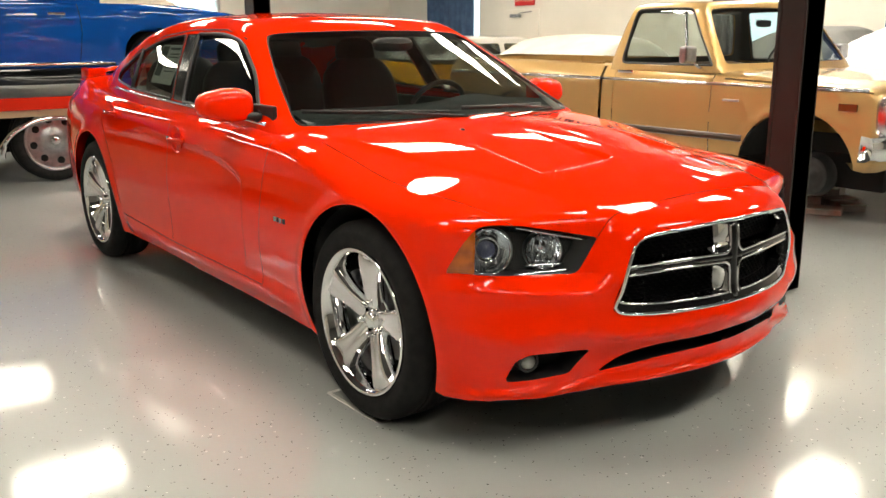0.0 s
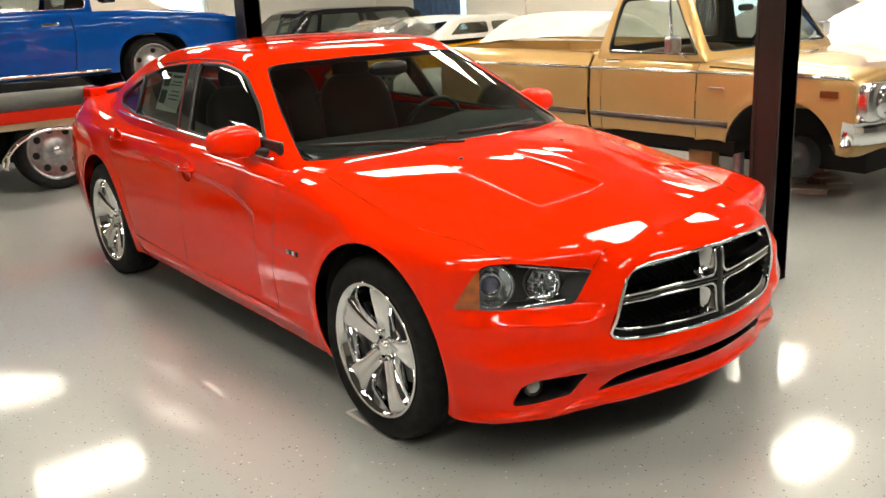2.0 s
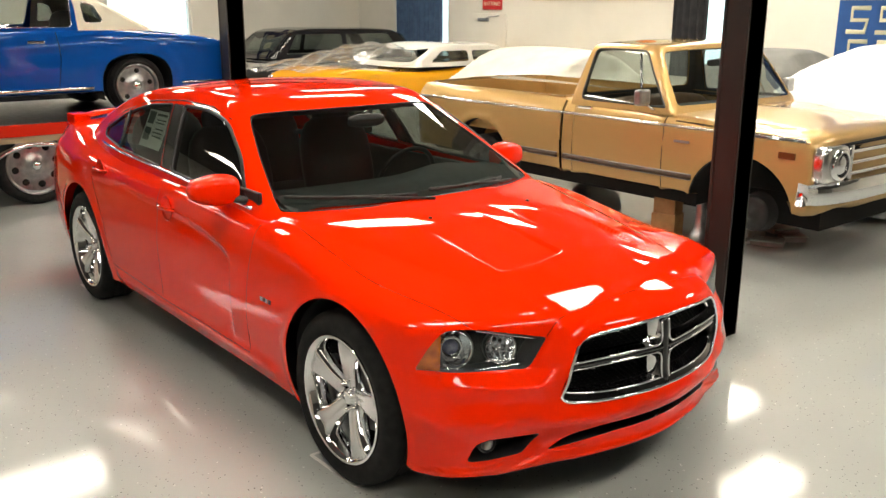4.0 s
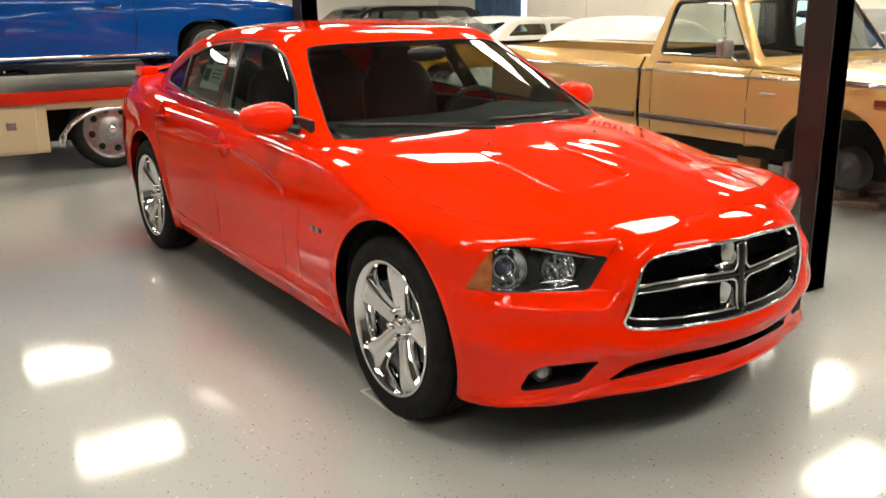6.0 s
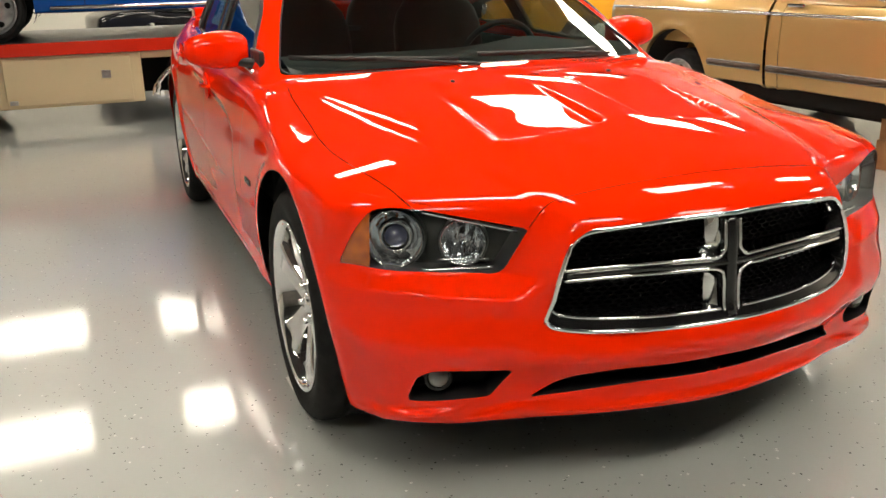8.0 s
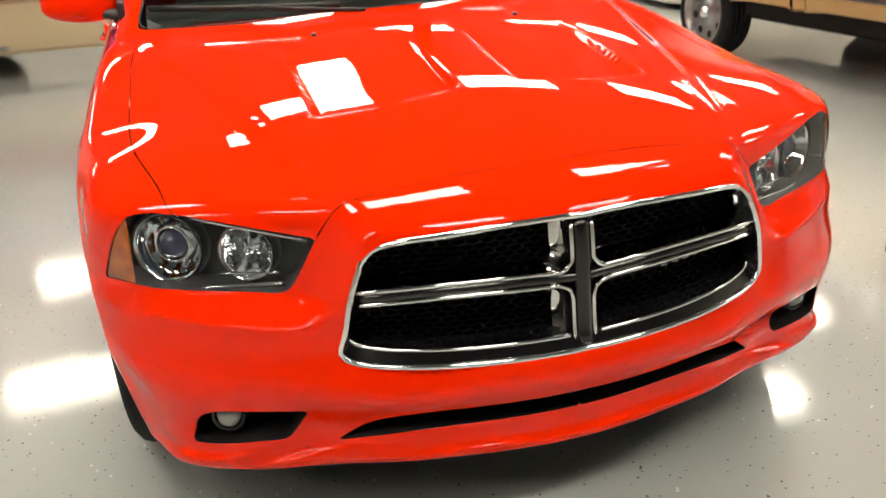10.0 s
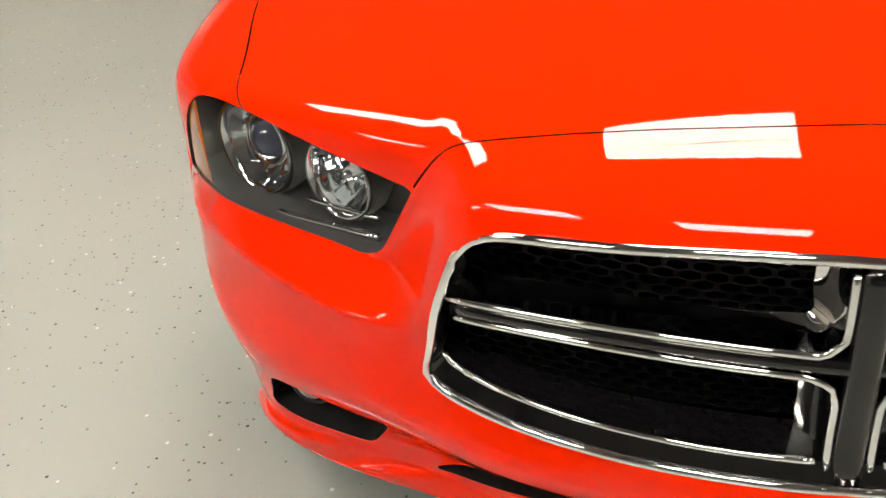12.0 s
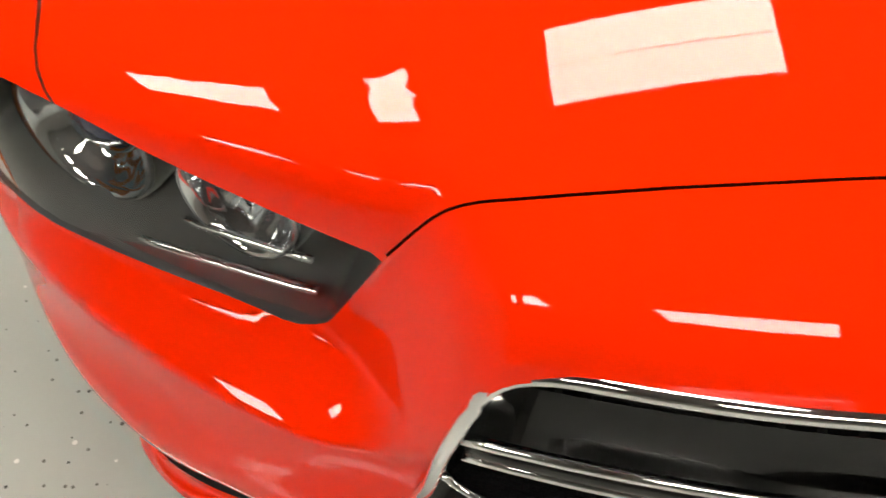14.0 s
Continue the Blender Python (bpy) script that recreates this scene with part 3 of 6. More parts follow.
def wheel(x, y, z, radius, turn, name="wheel", parent=None, style="five"):
    """Tyre, rim, spokes and nuts; its outer face looks towards -y before the turn."""
    w = new(name)
    w.parent = parent
    w.matrix_parent_inverse = Matrix()
    w.matrix_basis = pose(x, y, z, 0, 0, turn)
    rr = radius * 0.735
    half = 0.118
    prof = [(rr - 0.005, half * 0.86), (rr + 0.01, half * 0.98), (rr + 0.05, half * 1.05), (radius - 0.035, half * 1.02), (radius - 0.012, half * 0.88),
            (radius - 0.002, half * 0.70), (radius, half * 0.5), (radius, half * 0.34), (radius - 0.008, half * 0.33), (radius - 0.008, half * 0.26), (radius, half * 0.25), (radius, 0.02), (radius - 0.008, 0.015)]
    prof = [(r, -h) for r, h in prof] + [(r, h) for r, h in prof[::-1]]
    lathe("tyre", prof, RUBBER, w, "black rubber tyre", 72)
    f = -half * 0.92
    lathe("rim", [(rr - 0.004, f), (rr + 0.004, f - 0.006), (rr - 0.002, f - 0.011), (rr - 0.012, f - 0.008), (rr - 0.022, f + 0.012), (rr - 0.028, f + 0.05), (rr - 0.045, f + 0.10), (rr - 0.045, 0.11)],
          CHROME if style == "five" else STEEL, w, "polished chrome rim", 72)
    lathe("brake_disc", [(0.0, 0.02), (0.165, 0.02), (0.17, 0.03), (0.17, 0.045)], STEEL, w, "steel brake disc", 48)
    lathe("wheel_well_back", [(0.0, 0.09), (rr - 0.04, 0.09)], VOID, w, "", 32)
    if style == "five":
        for i in range(5):
            a = 2 * math.pi * i / 5 + math.pi / 2 - 0.14
            prof_r = np.linspace(0.045, rr - 0.012, 9)
            vs, fs = [], []
            for j, r in enumerate(prof_r):
                t = j / 8
                wdt = 0.037 + 0.006 * t + 0.052 * max(0, t - 0.4) ** 1.3
                y0 = f + 0.040 * (1 - t) ** 1.4 - 0.002 + 0.012 * max(0, t - 0.85) / 0.15
                for s, dy in ((-1, 0.055), (-1, 0.010), (-0.72, 0.0), (-0.25, 0.005), (0.25, 0.005), (0.72, 0.0), (1, 0.010), (1, 0.055)):
                    ca, sa = math.cos(a), math.sin(a)
                    q = s * wdt
                    vs.append((r * ca - q * sa, y0 + dy, r * sa + q * ca))
            for j in range(8):
                for k in range(7):
                    fs.append((j * 8 + k, j * 8 + k + 1, (j + 1) * 8 + k + 1, (j + 1) * 8 + k))
            mesh("spoke", vs, [fc[::-1] for fc in fs], CHROME, w)
            b = a + math.pi / 5
            nut = pose(0.057 * math.cos(b), 0, 0.057 * math.sin(b))
            lathe("lug_nut", [(0.0, f + 0.020), (0.008, f + 0.021), (0.011, f + 0.026), (0.011, f + 0.05)], CHROME, w, "", 6, m=nut)
        lathe("hub_cap", [(0.0, f + 0.026), (0.024, f + 0.027), (0.030, f + 0.032), (0.034, f + 0.045), (0.085, f + 0.052), (0.09, f + 0.07)], CHROME, w, "chrome centre cap", 40)
    else:
        n = {"eight": 8, "five_slot": 5}.get(style, 8)
        lathe("wheel_disc", [(0.0, f + 0.03), (0.05, f + 0.03), (0.075, f + 0.035), (0.10, f + 0.06), (rr * 0.72, f + 0.045), (rr - 0.028, f + 0.04)], STEEL, w, "polished steel wheel disc", 48)
        lathe("hub_cap", [(0.0, f - 0.012), (0.03, f - 0.01), (0.045, f + 0.004), (0.05, f + 0.032)], CHROME, w, "chrome hub", 32)
        for i in range(n):
            b = 2 * math.pi * i / n + 0.2
            hole = pose(rr * 0.70 * math.cos(b), 0, rr * 0.70 * math.sin(b))
            # near-black disc paints the darkness inside each wheel opening
            lathe("slot", [(0.0, f + 0.0425), (rr * 0.115, f + 0.0425), (rr * 0.125, f + 0.046)], VOID, w, "", 16, m=hole)
    return w


def soften(pts, rounds):
    """Evens out an open line of points, its ends held."""
    pts = np.array(pts, float)
    for i in range(rounds):
        pts[1:-1] = 0.5 * pts[1:-1] + 0.25 * (pts[:-2] + pts[2:])
    return pts


def chart_loop(shell, pts, radius, step=0.02):
    return rounded(shell.chart(pts), radius, step)


def flute(dish, m, r):
    """Presses upright flutes into a reflector bowl."""
    back = m.inverted()
    for v in dish.data.vertices:
        c = back @ v.co
        d = math.hypot(c.y, c.z) / r
        if d < 1.0:
            c.x += 0.0055 * math.sin(c.y / r * 15.0) * d * (1.0 if c.z > 0 else 0.7) * (1.02 - d) * 2.2
            v.co = m @ c


def red_saloon():
    car = thing("red_saloon_car", "glossy orange-red four-door saloon car with chrome wheels parked on the floor", "car", pose(0, 0, 0))
    sh = Shell(saloon_body, 0.10, -3.6, 0.50, -38)
    C = lambda pts, r, step=0.02: chart_loop(sh, pts, r, step)
    HL = C([(0.708, -0.481, 0.738), (0.660, -0.60, 0.765), (0.601, -0.72, 0.789), (0.563, -0.80, 0.797), (0.533, -0.83, 0.787), (0.497, -0.860, 0.724), (0.457, -0.892, 0.636),
            (0.505, -0.86, 0.639), (0.552, -0.78, 0.629), (0.607, -0.70, 0.628), (0.664, -0.62, 0.630), (0.690, -0.550, 0.624)], [0.006, 0.1, 0.1, 0.03, 0.03, 0.05, 0.006, 0.08, 0.08, 0.08, 0.08, 0.03], 0.012)
    GR = C([(0.893, 0.0, 0.773), (0.870, -0.15, 0.768), (0.831, -0.32, 0.751), (0.803, -0.402, 0.738), (0.79, -0.435, 0.64), (0.782, -0.484, 0.506), (0.812, -0.42, 0.496), (0.873, -0.20, 0.494), (0.898, 0, 0.491)],
           [0, 0.1, 0.1, 0.040, 0.1, 0.035, 0.1, 0.1, 0], 0.012)
    FOG = C([(0.610, -0.776, 0.294), (0.70, -0.582, 0.308), (0.76, -0.546, 0.392), (0.68, -0.735, 0.388), (0.645, -0.765, 0.366)], [0.012, 0.012, 0.012, 0.05, 0.02], 0.012)
    IN = C([(0.934, 0, 0.388), (0.918, -0.20, 0.383), (0.89, -0.33, 0.382), (0.83, -0.430, 0.364), (0.735, -0.490, 0.300), (0.83, -0.35, 0.318), (0.90, -0.20, 0.320), (0.93, 0, 0.320)],
           [0, 0.1, 0.1, 0.05, 0.004, 0.06, 0.1, 0], 0.015)
    arch = []
    for cx in (0.02, -3.04):
        a = np.radians(np.linspace(-28, 208, 60))
        xs, zs = cx + 0.412 * np.cos(a), 0.372 + 0.412 * np.sin(a)
        xs, zs = np.r_[xs, cx - 0.37, cx + 0.37], np.r_[zs, 0.02, 0.02]
        arch.append(sh.chart(np.stack([xs, np.full_like(xs, -0.93), zs], 1)))
    OPEN = C([(-0.50, 0.0, 1.03), (-0.66, -0.60, 1.01), (-0.74, -0.80, 0.985), (-1.5, -0.835, 1.0), (-2.4, -0.835, 1.03), (-3.0, -0.74, 1.06), (-3.45, -0.45, 1.09), (-3.5, 0.0, 1.09)], 0.03, 0.04)
    nose_line = on_deck([(0.742, -0.0005), (0.738, -0.20), (0.732, -0.30), (0.7275, -0.37), (0.721, -0.415)]) + [(0.7165, -0.437, 0.795), (0.7145, -0.455, 0.775), (0.708, -0.479, 0.741)]
    fender_line = on_deck([(0.577, -0.738), (0.55, -0.742), (0.50, -0.753), (0.45, -0.763), (0.40, -0.775), (0.35, -0.786), (0.25, -0.803), (0.10, -0.812), (0.0, -0.812), (-0.30, -0.80), (-0.56, -0.78)])
    hood = C(nose_line + [(0.660, -0.60, 0.767), (0.601, -0.72, 0.791), (0.594, -0.737, 0.793)] + fender_line + [(-0.62, -0.72, 0.99), (-0.46, 0, 1.03)],
             [0, 0.1, 0.1, 0.05, 0.05, 0.02, 0.02, 0.005, 0.1, 0.1, 0.01] + [0.03] * 10 + [0.02, 0.05, 0], 0.02)

    def side_path(pts, step=0.02):
        d = resample(np.array(pts, float), step, False)
        return sh.chart(np.stack([d[:, 0], np.full(len(d), -0.94), d[:, 1]], 1))

    g = 0.003
    bands = {"gap_door_front": sh.band(side_path([(-0.70, 0.99), (-0.715, 0.80), (-0.76, 0.50), (-0.77, 0.33)]), g),
             "gap_door_mid": sh.band(side_path([(-1.80, 1.02), (-1.80, 0.60), (-1.79, 0.34)]), g),
             "gap_door_rear": sh.band(side_path([(-2.87, 1.05), (-2.84, 0.90), (-2.70, 0.75), (-2.60, 0.62), (-2.555, 0.40)]), g),
             "gap_sill": sh.band(side_path([(-0.77, 0.325), (-1.8, 0.33), (-2.555, 0.355)], 0.04), g)}
    front_seam = sh.chart(resample(np.array(nose_line), 0.012, False))
    fender_seam = sh.chart(resample(np.array([(0.596, -0.736, 0.787)] + fender_line + [(-0.62, -0.775, 0.98)]), 0.02, False))
    front_seam = soften(front_seam, 2)
    fender_seam = soften(fender_seam, 6)
    bands["gap_hood_front"], bands["gap_hood_side"] = sh.band(front_seam, 0.0020), sh.band(fender_seam, 0.0018)
    MK = sh.chart([(0.53, -0.838, 0.83), (0.53, -0.838, 0.58), (0.42, -0.93, 0.58), (0.40, -0.93, 0.83)])
    outlines = {"lamp": HL, "marker": MK, "grille": GR, "fog": FOG, "intake": IN, "arch_front": arch[0], "arch_rear": arch[1], "cabin": OPEN, **bands}
    sh.cut(outlines, 0.012, 0.012)
    reg, mid = sh.regions, sh.mid
    hole = np.zeros(len(mid), bool)
    for k in outlines:
        if k != "marker":
            hole |= reg[k]
    in_hood = inside(hood, mid)
    p_mid = sh.p[sh.tri].mean(1)
    hoodm = ~hole & in_hood
    frontm = ~hole & ~hoodm & (p_mid[:, 0] > 0.436)
    low_front = ~hole & ~hoodm & ~frontm
    xm, zm = p_mid[:, 0], p_mid[:, 2]
    d_front = low_front & (xm < -0.70 - 0.07 * ss((0.95 - zm) / 0.5)) & (xm > -1.80) & (zm > 0.327) & (p_mid[:, 1] < -0.6)
    rear_edge = np.interp(zm, [0.355, 0.62, 0.75, 0.90, 1.05], [-2.555, -2.60, -2.70, -2.84, -2.87])
    d_rear = low_front & (xm < -1.80) & (xm > rear_edge) & (zm > 0.338) & (p_mid[:, 1] < -0.6)
    rest = low_front & ~d_front & ~d_rear
    turn = np.cross(sh.p[sh.tri[:, 1]] - sh.p[sh.tri[:, 0]], sh.p[sh.tri[:, 2]] - sh.p[sh.tri[:, 0]])
    bottom = (np.abs(turn[:, 2]) > 0.86 * np.linalg.norm(turn, axis=1)) & (zm < 0.35) & ~hole
    sh.skin("underside", bottom, BLACK, car, "black underside of the body")
    frontm, rest = frontm & ~bottom, rest & ~bottom
    sh.skin("hood", hoodm, RED, car, "orange-red hood with two scoops")
    sh.skin("front_bumper", frontm, RED, car)
    sh.skin("body_shell", rest, RED, car)
    doors = {}
    for s in ("right", "left"):
        doors[s] = (sh.skin("front_door", d_front, RED, car, sides=s), sh.skin("rear_door", d_rear, RED, car, sides=s))
    for key in bands:
        for s in ("right", "left"):
            sh.skin("panel_gap", reg[key], VOID, car, "dark gap between panels", -0.009, s)
    flip = np.array([1, -1, 1])

    # head lamps
    loop = sh.place(HL)
    for s in ("right", "left"):
        k = 1 if s == "right" else -1
        lamp = new("headlight")
        lamp.parent = car
        tagged(lamp, "clear headlight with two round reflectors and amber corner")
        sh.skin("lens", reg["lamp"] & ~reg["marker"], CLEAR, lamp, "clear plastic lens", -0.003, s)
        sh.skin("marker", reg["lamp"] & reg["marker"], AMBER, lamp, "amber side marker", -0.003, s)
        back = sh.skin("housing", reg["lamp"], LAMPBLACK, lamp, "black lamp housing", 0.0, s)
        back.data.transform(Matrix.Translation((-0.115, 0.014 * k, -0.035)))
        lip("bezel", loop, (-0.92, 0.2, -0.1), 0.125, LAMPGREY, lamp, "dark grey surround", mirror=s == "left")
        for cx, cy, cz, r, nm in ((0.502, -0.757, 0.694, 0.072, "outer"), (0.594, -0.606, 0.690, 0.056, "inner")):
            q = Matrix.Translation((cx, k * cy, cz)) @ pose(0, 0, 0, 0, 0, -k * 28) @ pose(0, 0, 0, 0, -3, 0)
            bowl = []
            for i in range(14):
                u = i / 13
                bowl.append((r * (0.30 + 0.70 * u), -0.058 + 0.066 * u**1.8 + (0.0022 if i % 3 == 1 else 0)))
            dish = lathe("reflector", bowl + [(r * 1.04, 0.010), (r * 1.05, -0.03)], HALO, lamp, "fluted silver reflector bowl", 96, "x", q)
            flute(dish, q, r)
            # chrome ring darkened by colour so it mirrors less
            lathe("ring", [(r * 1.0, 0.008), (r * 1.02, 0.012), (r * 1.06, 0.008), (r * 1.07, -0.02)], SHADEDCHROME, lamp, "chrome ring", 40, "x", q)
            lathe("shroud", [(r * 1.10, 0.006), (r * 1.12, -0.01), (r * 1.10, -0.03), (r * 0.9, -0.05)], LAMPBLACK, lamp, "black shroud", 32, "x", q)
            if nm == "outer":
                lathe("projector", [(0.0, 0.004), (r * 0.2, 0.002), (r * 0.38, -0.008), (r * 0.47, -0.022), (r * 0.48, -0.05)], LENSBALL, lamp, "round projector lens", 32, "x", q)
                lathe("projector_ring", [(r * 0.48, -0.018), (r * 0.52, -0.012), (r * 0.58, -0.018), (r * 0.60, -0.055)], CHROME, lamp, "", 32, "x", q)
            else:
                lathe("bulb", [(0.0, -0.004), (r * 0.14, -0.008), (r * 0.20, -0.025), (r * 0.32, -0.058)], HALO, lamp, "", 20, "x", q)
        sgn = np.array([1, k, 1])
        for name, y0, y1, z0, z1, back, rad in (("light_strip", -0.548, -0.70, 0.632, 0.622, 0.030, 0.0055), ("light_strip", -0.552, -0.66, 0.648, 0.645, 0.050, 0.004), ("upper_strip", -0.50, -0.70, 0.727, 0.772, 0.030, 0.005)):
            tt = np.linspace(0, 1, 10)
            low = sh.place(sh.chart(np.stack([0.72 - 0.55 * (np.abs(y0 + (y1 - y0) * tt) - 0.48), y0 + (y1 - y0) * tt, z0 + (z1 - z0) * tt], 1))) - [back, 0, 0]
            tube(name, low * sgn, rad, HALO, lamp, "silver strip", 6)

    # grille
    order = sh.place(resample(GR, 0.012, True))
    start = int(np.argmax(np.where(np.abs(order[:, 1]) < 0.01, order[:, 2], -9)))
    order = np.roll(order, -start, 0)
    if order[3, 2] < order[0, 2] - 0.05:
        order = np.roll(order[::-1], 1, 0)
    half_loop = np.array([q for q in order if q[1] < -0.004])
    top0, bot0 = sh.place(sh.chart([(0.87, 0, 0.757)])), sh.place(sh.chart([(0.901, 0, 0.498)]))
    half_loop = np.vstack([top0, half_loop, bot0])
    ring = np.vstack([half_loop, (half_loop * flip)[::-1][1:-1]])
    basis = np.stack([np.ones(len(ring)), ring[:, 2], ring[:, 1] ** 2, ring[:, 2] ** 2, ring[:, 1] ** 4], 1)
    ring[:, 0] = basis @ np.linalg.lstsq(basis, ring[:, 0], rcond=None)[0] + 0.003
    for i in range(4):
        ring = 0.5 * ring + 0.25 * (np.roll(ring, 1, 0) + np.roll(ring, -1, 0))
    grille = new("grille")
    grille.parent = car
    tagged(grille, "black honeycomb grille with chrome cross and surround")
    tube("surround", ring, 0.0063, CHROME, grille, "chrome surround", 10, True)
    inner = ring * [1, 0.955, 1]
    inner[:, 2] = np.where(inner[:, 2] < 0.622, 0.622 + (inner[:, 2] - 0.622) * 0.78, 0.622 + (inner[:, 2] - 0.622) * 0.90)
    inner[:, 0] -= np.where(inner[:, 2] < 0.56, 0.012, 0.035)
    n = len(ring)
    mesh("bevel", np.vstack([ring, inner]), [(i, n + i, n + (i + 1) % n, (i + 1) % n) for i in range(n)], GLOSSBLACK, grille, "gloss black inner bevel")
    for sy in (-1, 1):
        low = inner[(inner[:, 2] < 0.545) & (inner[:, 1] * sy > 0.03)]
        tube("lower_trim", low[np.argsort(low[:, 1])], 0.0045, CHROME, grille, "chrome trim", 8)
    lip("throat", inner, (-1, 0, 0), 0.06, GLOSSBLACK, grille, "black throat")
    # near-black sheet paints the shade behind the net
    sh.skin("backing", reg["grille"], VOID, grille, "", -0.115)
    gx = nose_face
    # horizontal bar with chrome edges, and the upright
    zb = lambda yy: 0.636 + 0.008 * np.sin(np.pi * np.minimum(np.abs(yy) / 0.44, 1))
    ybar = np.linspace(-0.425, 0.425, 41)
    tube("crossbar", np.stack([gx(ybar, zb(ybar)) - 0.014, ybar, zb(ybar)], 1), 0.011, GLOSSBLACK, grille, "", 8)
    zup = np.linspace(0.497, 0.752, 16)
    tube("upright", np.stack([gx(0 * zup, zup) - 0.010, 0 * zup, zup], 1), 0.0175, GLOSSBLACK, grille, "black upright", 10, flat=0.6, up=[(1, 0, 0)] * 16)
    # chrome edging of the four openings, turning the corner from crossbar to upright
    for sy in (-1, 1):
        for up in (1, -1):
            rad, y_in = 0.032, 0.0215
            yy = np.linspace(0.43, y_in + rad, 22)
            q = [(v, float(zb(v)) + up * 0.0135) for v in yy]
            zc = float(zb(y_in)) + up * 0.0135
            q += [(y_in + rad * (1 - math.sin(w)), zc + up * rad * (1 - math.cos(w))) for w in np.linspace(0.25, math.pi / 2, 5)]
            q += [(y_in, v) for v in np.linspace(zc + up * rad, 0.745 if up > 0 else 0.512, 7)[1:]]
            q = np.array(q)
            d = np.gradient(q, axis=0)
            nrm = np.stack([-d[:, 1], d[:, 0]], 1) * (-up)
            nrm /= np.linalg.norm(nrm, axis=1)[:, None] + 1e-9
            edge_p = np.stack([gx(q[:, 0], q[:, 1]) - 0.008, sy * q[:, 0], q[:, 1]], 1)
            tube("opening_trim", edge_p, 0.0050, CHROME, grille, "chrome trim", 8)
            wide = np.interp(np.arange(len(q)), [18, 27], [0.010, 0.026])[:, None]
            m8, rows = len(q), []
            for u in np.linspace(0, 1, 6):
                q2 = q + nrm * wide * (0.35 * u + 0.65 * u**2.2)
                rows.append(np.stack([gx(q[:, 0], q[:, 1]) - 0.012 - 0.045 * (1.3 * u - 0.3 * u * u), sy * q2[:, 0], q2[:, 1]], 1))
            mesh("opening_bevel", np.vstack(rows), [(r0 * m8 + i, r0 * m8 + i + 1, r0 * m8 + m8 + i + 1, r0 * m8 + m8 + i) for r0 in range(5) for i in range(m8 - 1)], CHROME, grille, "chrome bevel")
    # honeycomb net
    vs, fs = [], []
    s = 0.0145
    for row in range(-12, 13):
        for col in range(-24, 25):
            yc, zc = col * s * 1.9 + (row % 2) * s * 0.95, 0.622 + row * s * 0.80
            if abs(yc) > 0.44 - 0.15 * max(0, zc - 0.6) or abs(zc - 0.622) > 0.115:
                continue
            k = len(vs)
            for rad, back in ((1.0, 0.0), (0.80, 0.0), (0.80, 0.02)):
                for a in range(6):
                    w = math.pi * (a + 0.5) / 3
                    yy, zz = yc + rad * s * 1.1 * math.cos(w), zc + rad * s * 0.54 * math.sin(w)
                    vs.append((gx(np.float64(yy), np.float64(0.62)) - 0.075 - back, yy, zz))
            for a in range(6):
                b = (a + 1) % 6
                fs += [(k + a, k + b, k + 6 + b, k + 6 + a), (k + 6 + a, k + 6 + b, k + 12 + b, k + 12 + a)]
    net = mesh("honeycomb", vs, fs, NETBLACK, grille, "black plastic honeycomb mesh", smooth=False)
    net["kind"] = "stuff"

    # fog lamps and lower intake
    floop = sh.place(FOG)
    for s in ("right", "left"):
        k = 1 if s == "right" else -1
        fog = new("fog_light")
        fog.parent = car
        tagged(fog, "round fog lamp in a black recess")
        lip("recess", floop, (-0.97, 0.2, 0), 0.09, BLACK, fog, "black recess", mirror=s == "left")
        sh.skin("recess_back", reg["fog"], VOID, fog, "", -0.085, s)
        q = Matrix.Translation((0.640, -0.698 * k, 0.350)) @ pose(0, 0, 0, 0, 0, -k * 14)
        lathe("lens", [(0.0, 0.012), (0.012, 0.010), (0.021, 0.004), (0.026, -0.004), (0.028, -0.03)], PALELENS, fog, "frosted round lens", 32, "x", q)
        lathe("bowl", [(0.028, -0.004), (0.031, 0.002), (0.036, -0.004), (0.036, -0.05)], BLACK, fog, "", 32, "x", q)
    iloop = sh.place(IN)
    # near-black sheet paints the depth shade of the intake
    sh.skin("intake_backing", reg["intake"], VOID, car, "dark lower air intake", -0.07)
    for s in ("right", "left"):
        lip("intake_lip", iloop, (-1, 0, 0), 0.07, BLACK, car, "", mirror=s == "left")
    # wheel wells
    for cx in (0.02, -3.04):
        for k in (1, -1):
            a = np.radians(np.linspace(-21, 201, 48))
            ax, az = cx + 0.414 * np.cos(a), 0.372 + 0.414 * np.sin(a)
            al = np.stack([ax, -(half_w(ax) - 0.40 * (az - 0.6) ** 2 - 0.045), az], 1)
            wl = np.vstack([al, al + [0, 0.38, 0]]) * [1, k, 1]
            mesh("wheel_well", wl, [(i, i + 1, 49 + i, 48 + i) for i in range(47)], BLACK, car, "black wheel well liner")
    bm = bmesh.new()
    box_bm(bm, (-3.90, -0.54, 0.26), (0.40, 0.54, 0.60), 0.02)
    for lo, hi in (((0.42, -0.50, 0.265), (0.70, 0.50, 0.32)), ((-2.58, -0.86, 0.215), (-0.42, 0.86, 0.30)), ((-3.95, -0.70, 0.26), (-3.46, 0.70, 0.34))):
        box_bm(bm, lo, hi, 0.01)
    part("underbody", bm, VOID, car, "dark underbody")
    for x in (0.0, -3.052):
        for k in (1, -1):
            wheel(x, -0.812 * k, 0.362, 0.364, 0 if k > 0 else 180, "wheel", car)

    # cabin
    cb = Shell(saloon_cabin, -1.30, -3.20, 0.93, 0.5)
    CC = lambda pts, r, step=0.025: chart_loop(cb, pts, r, step)

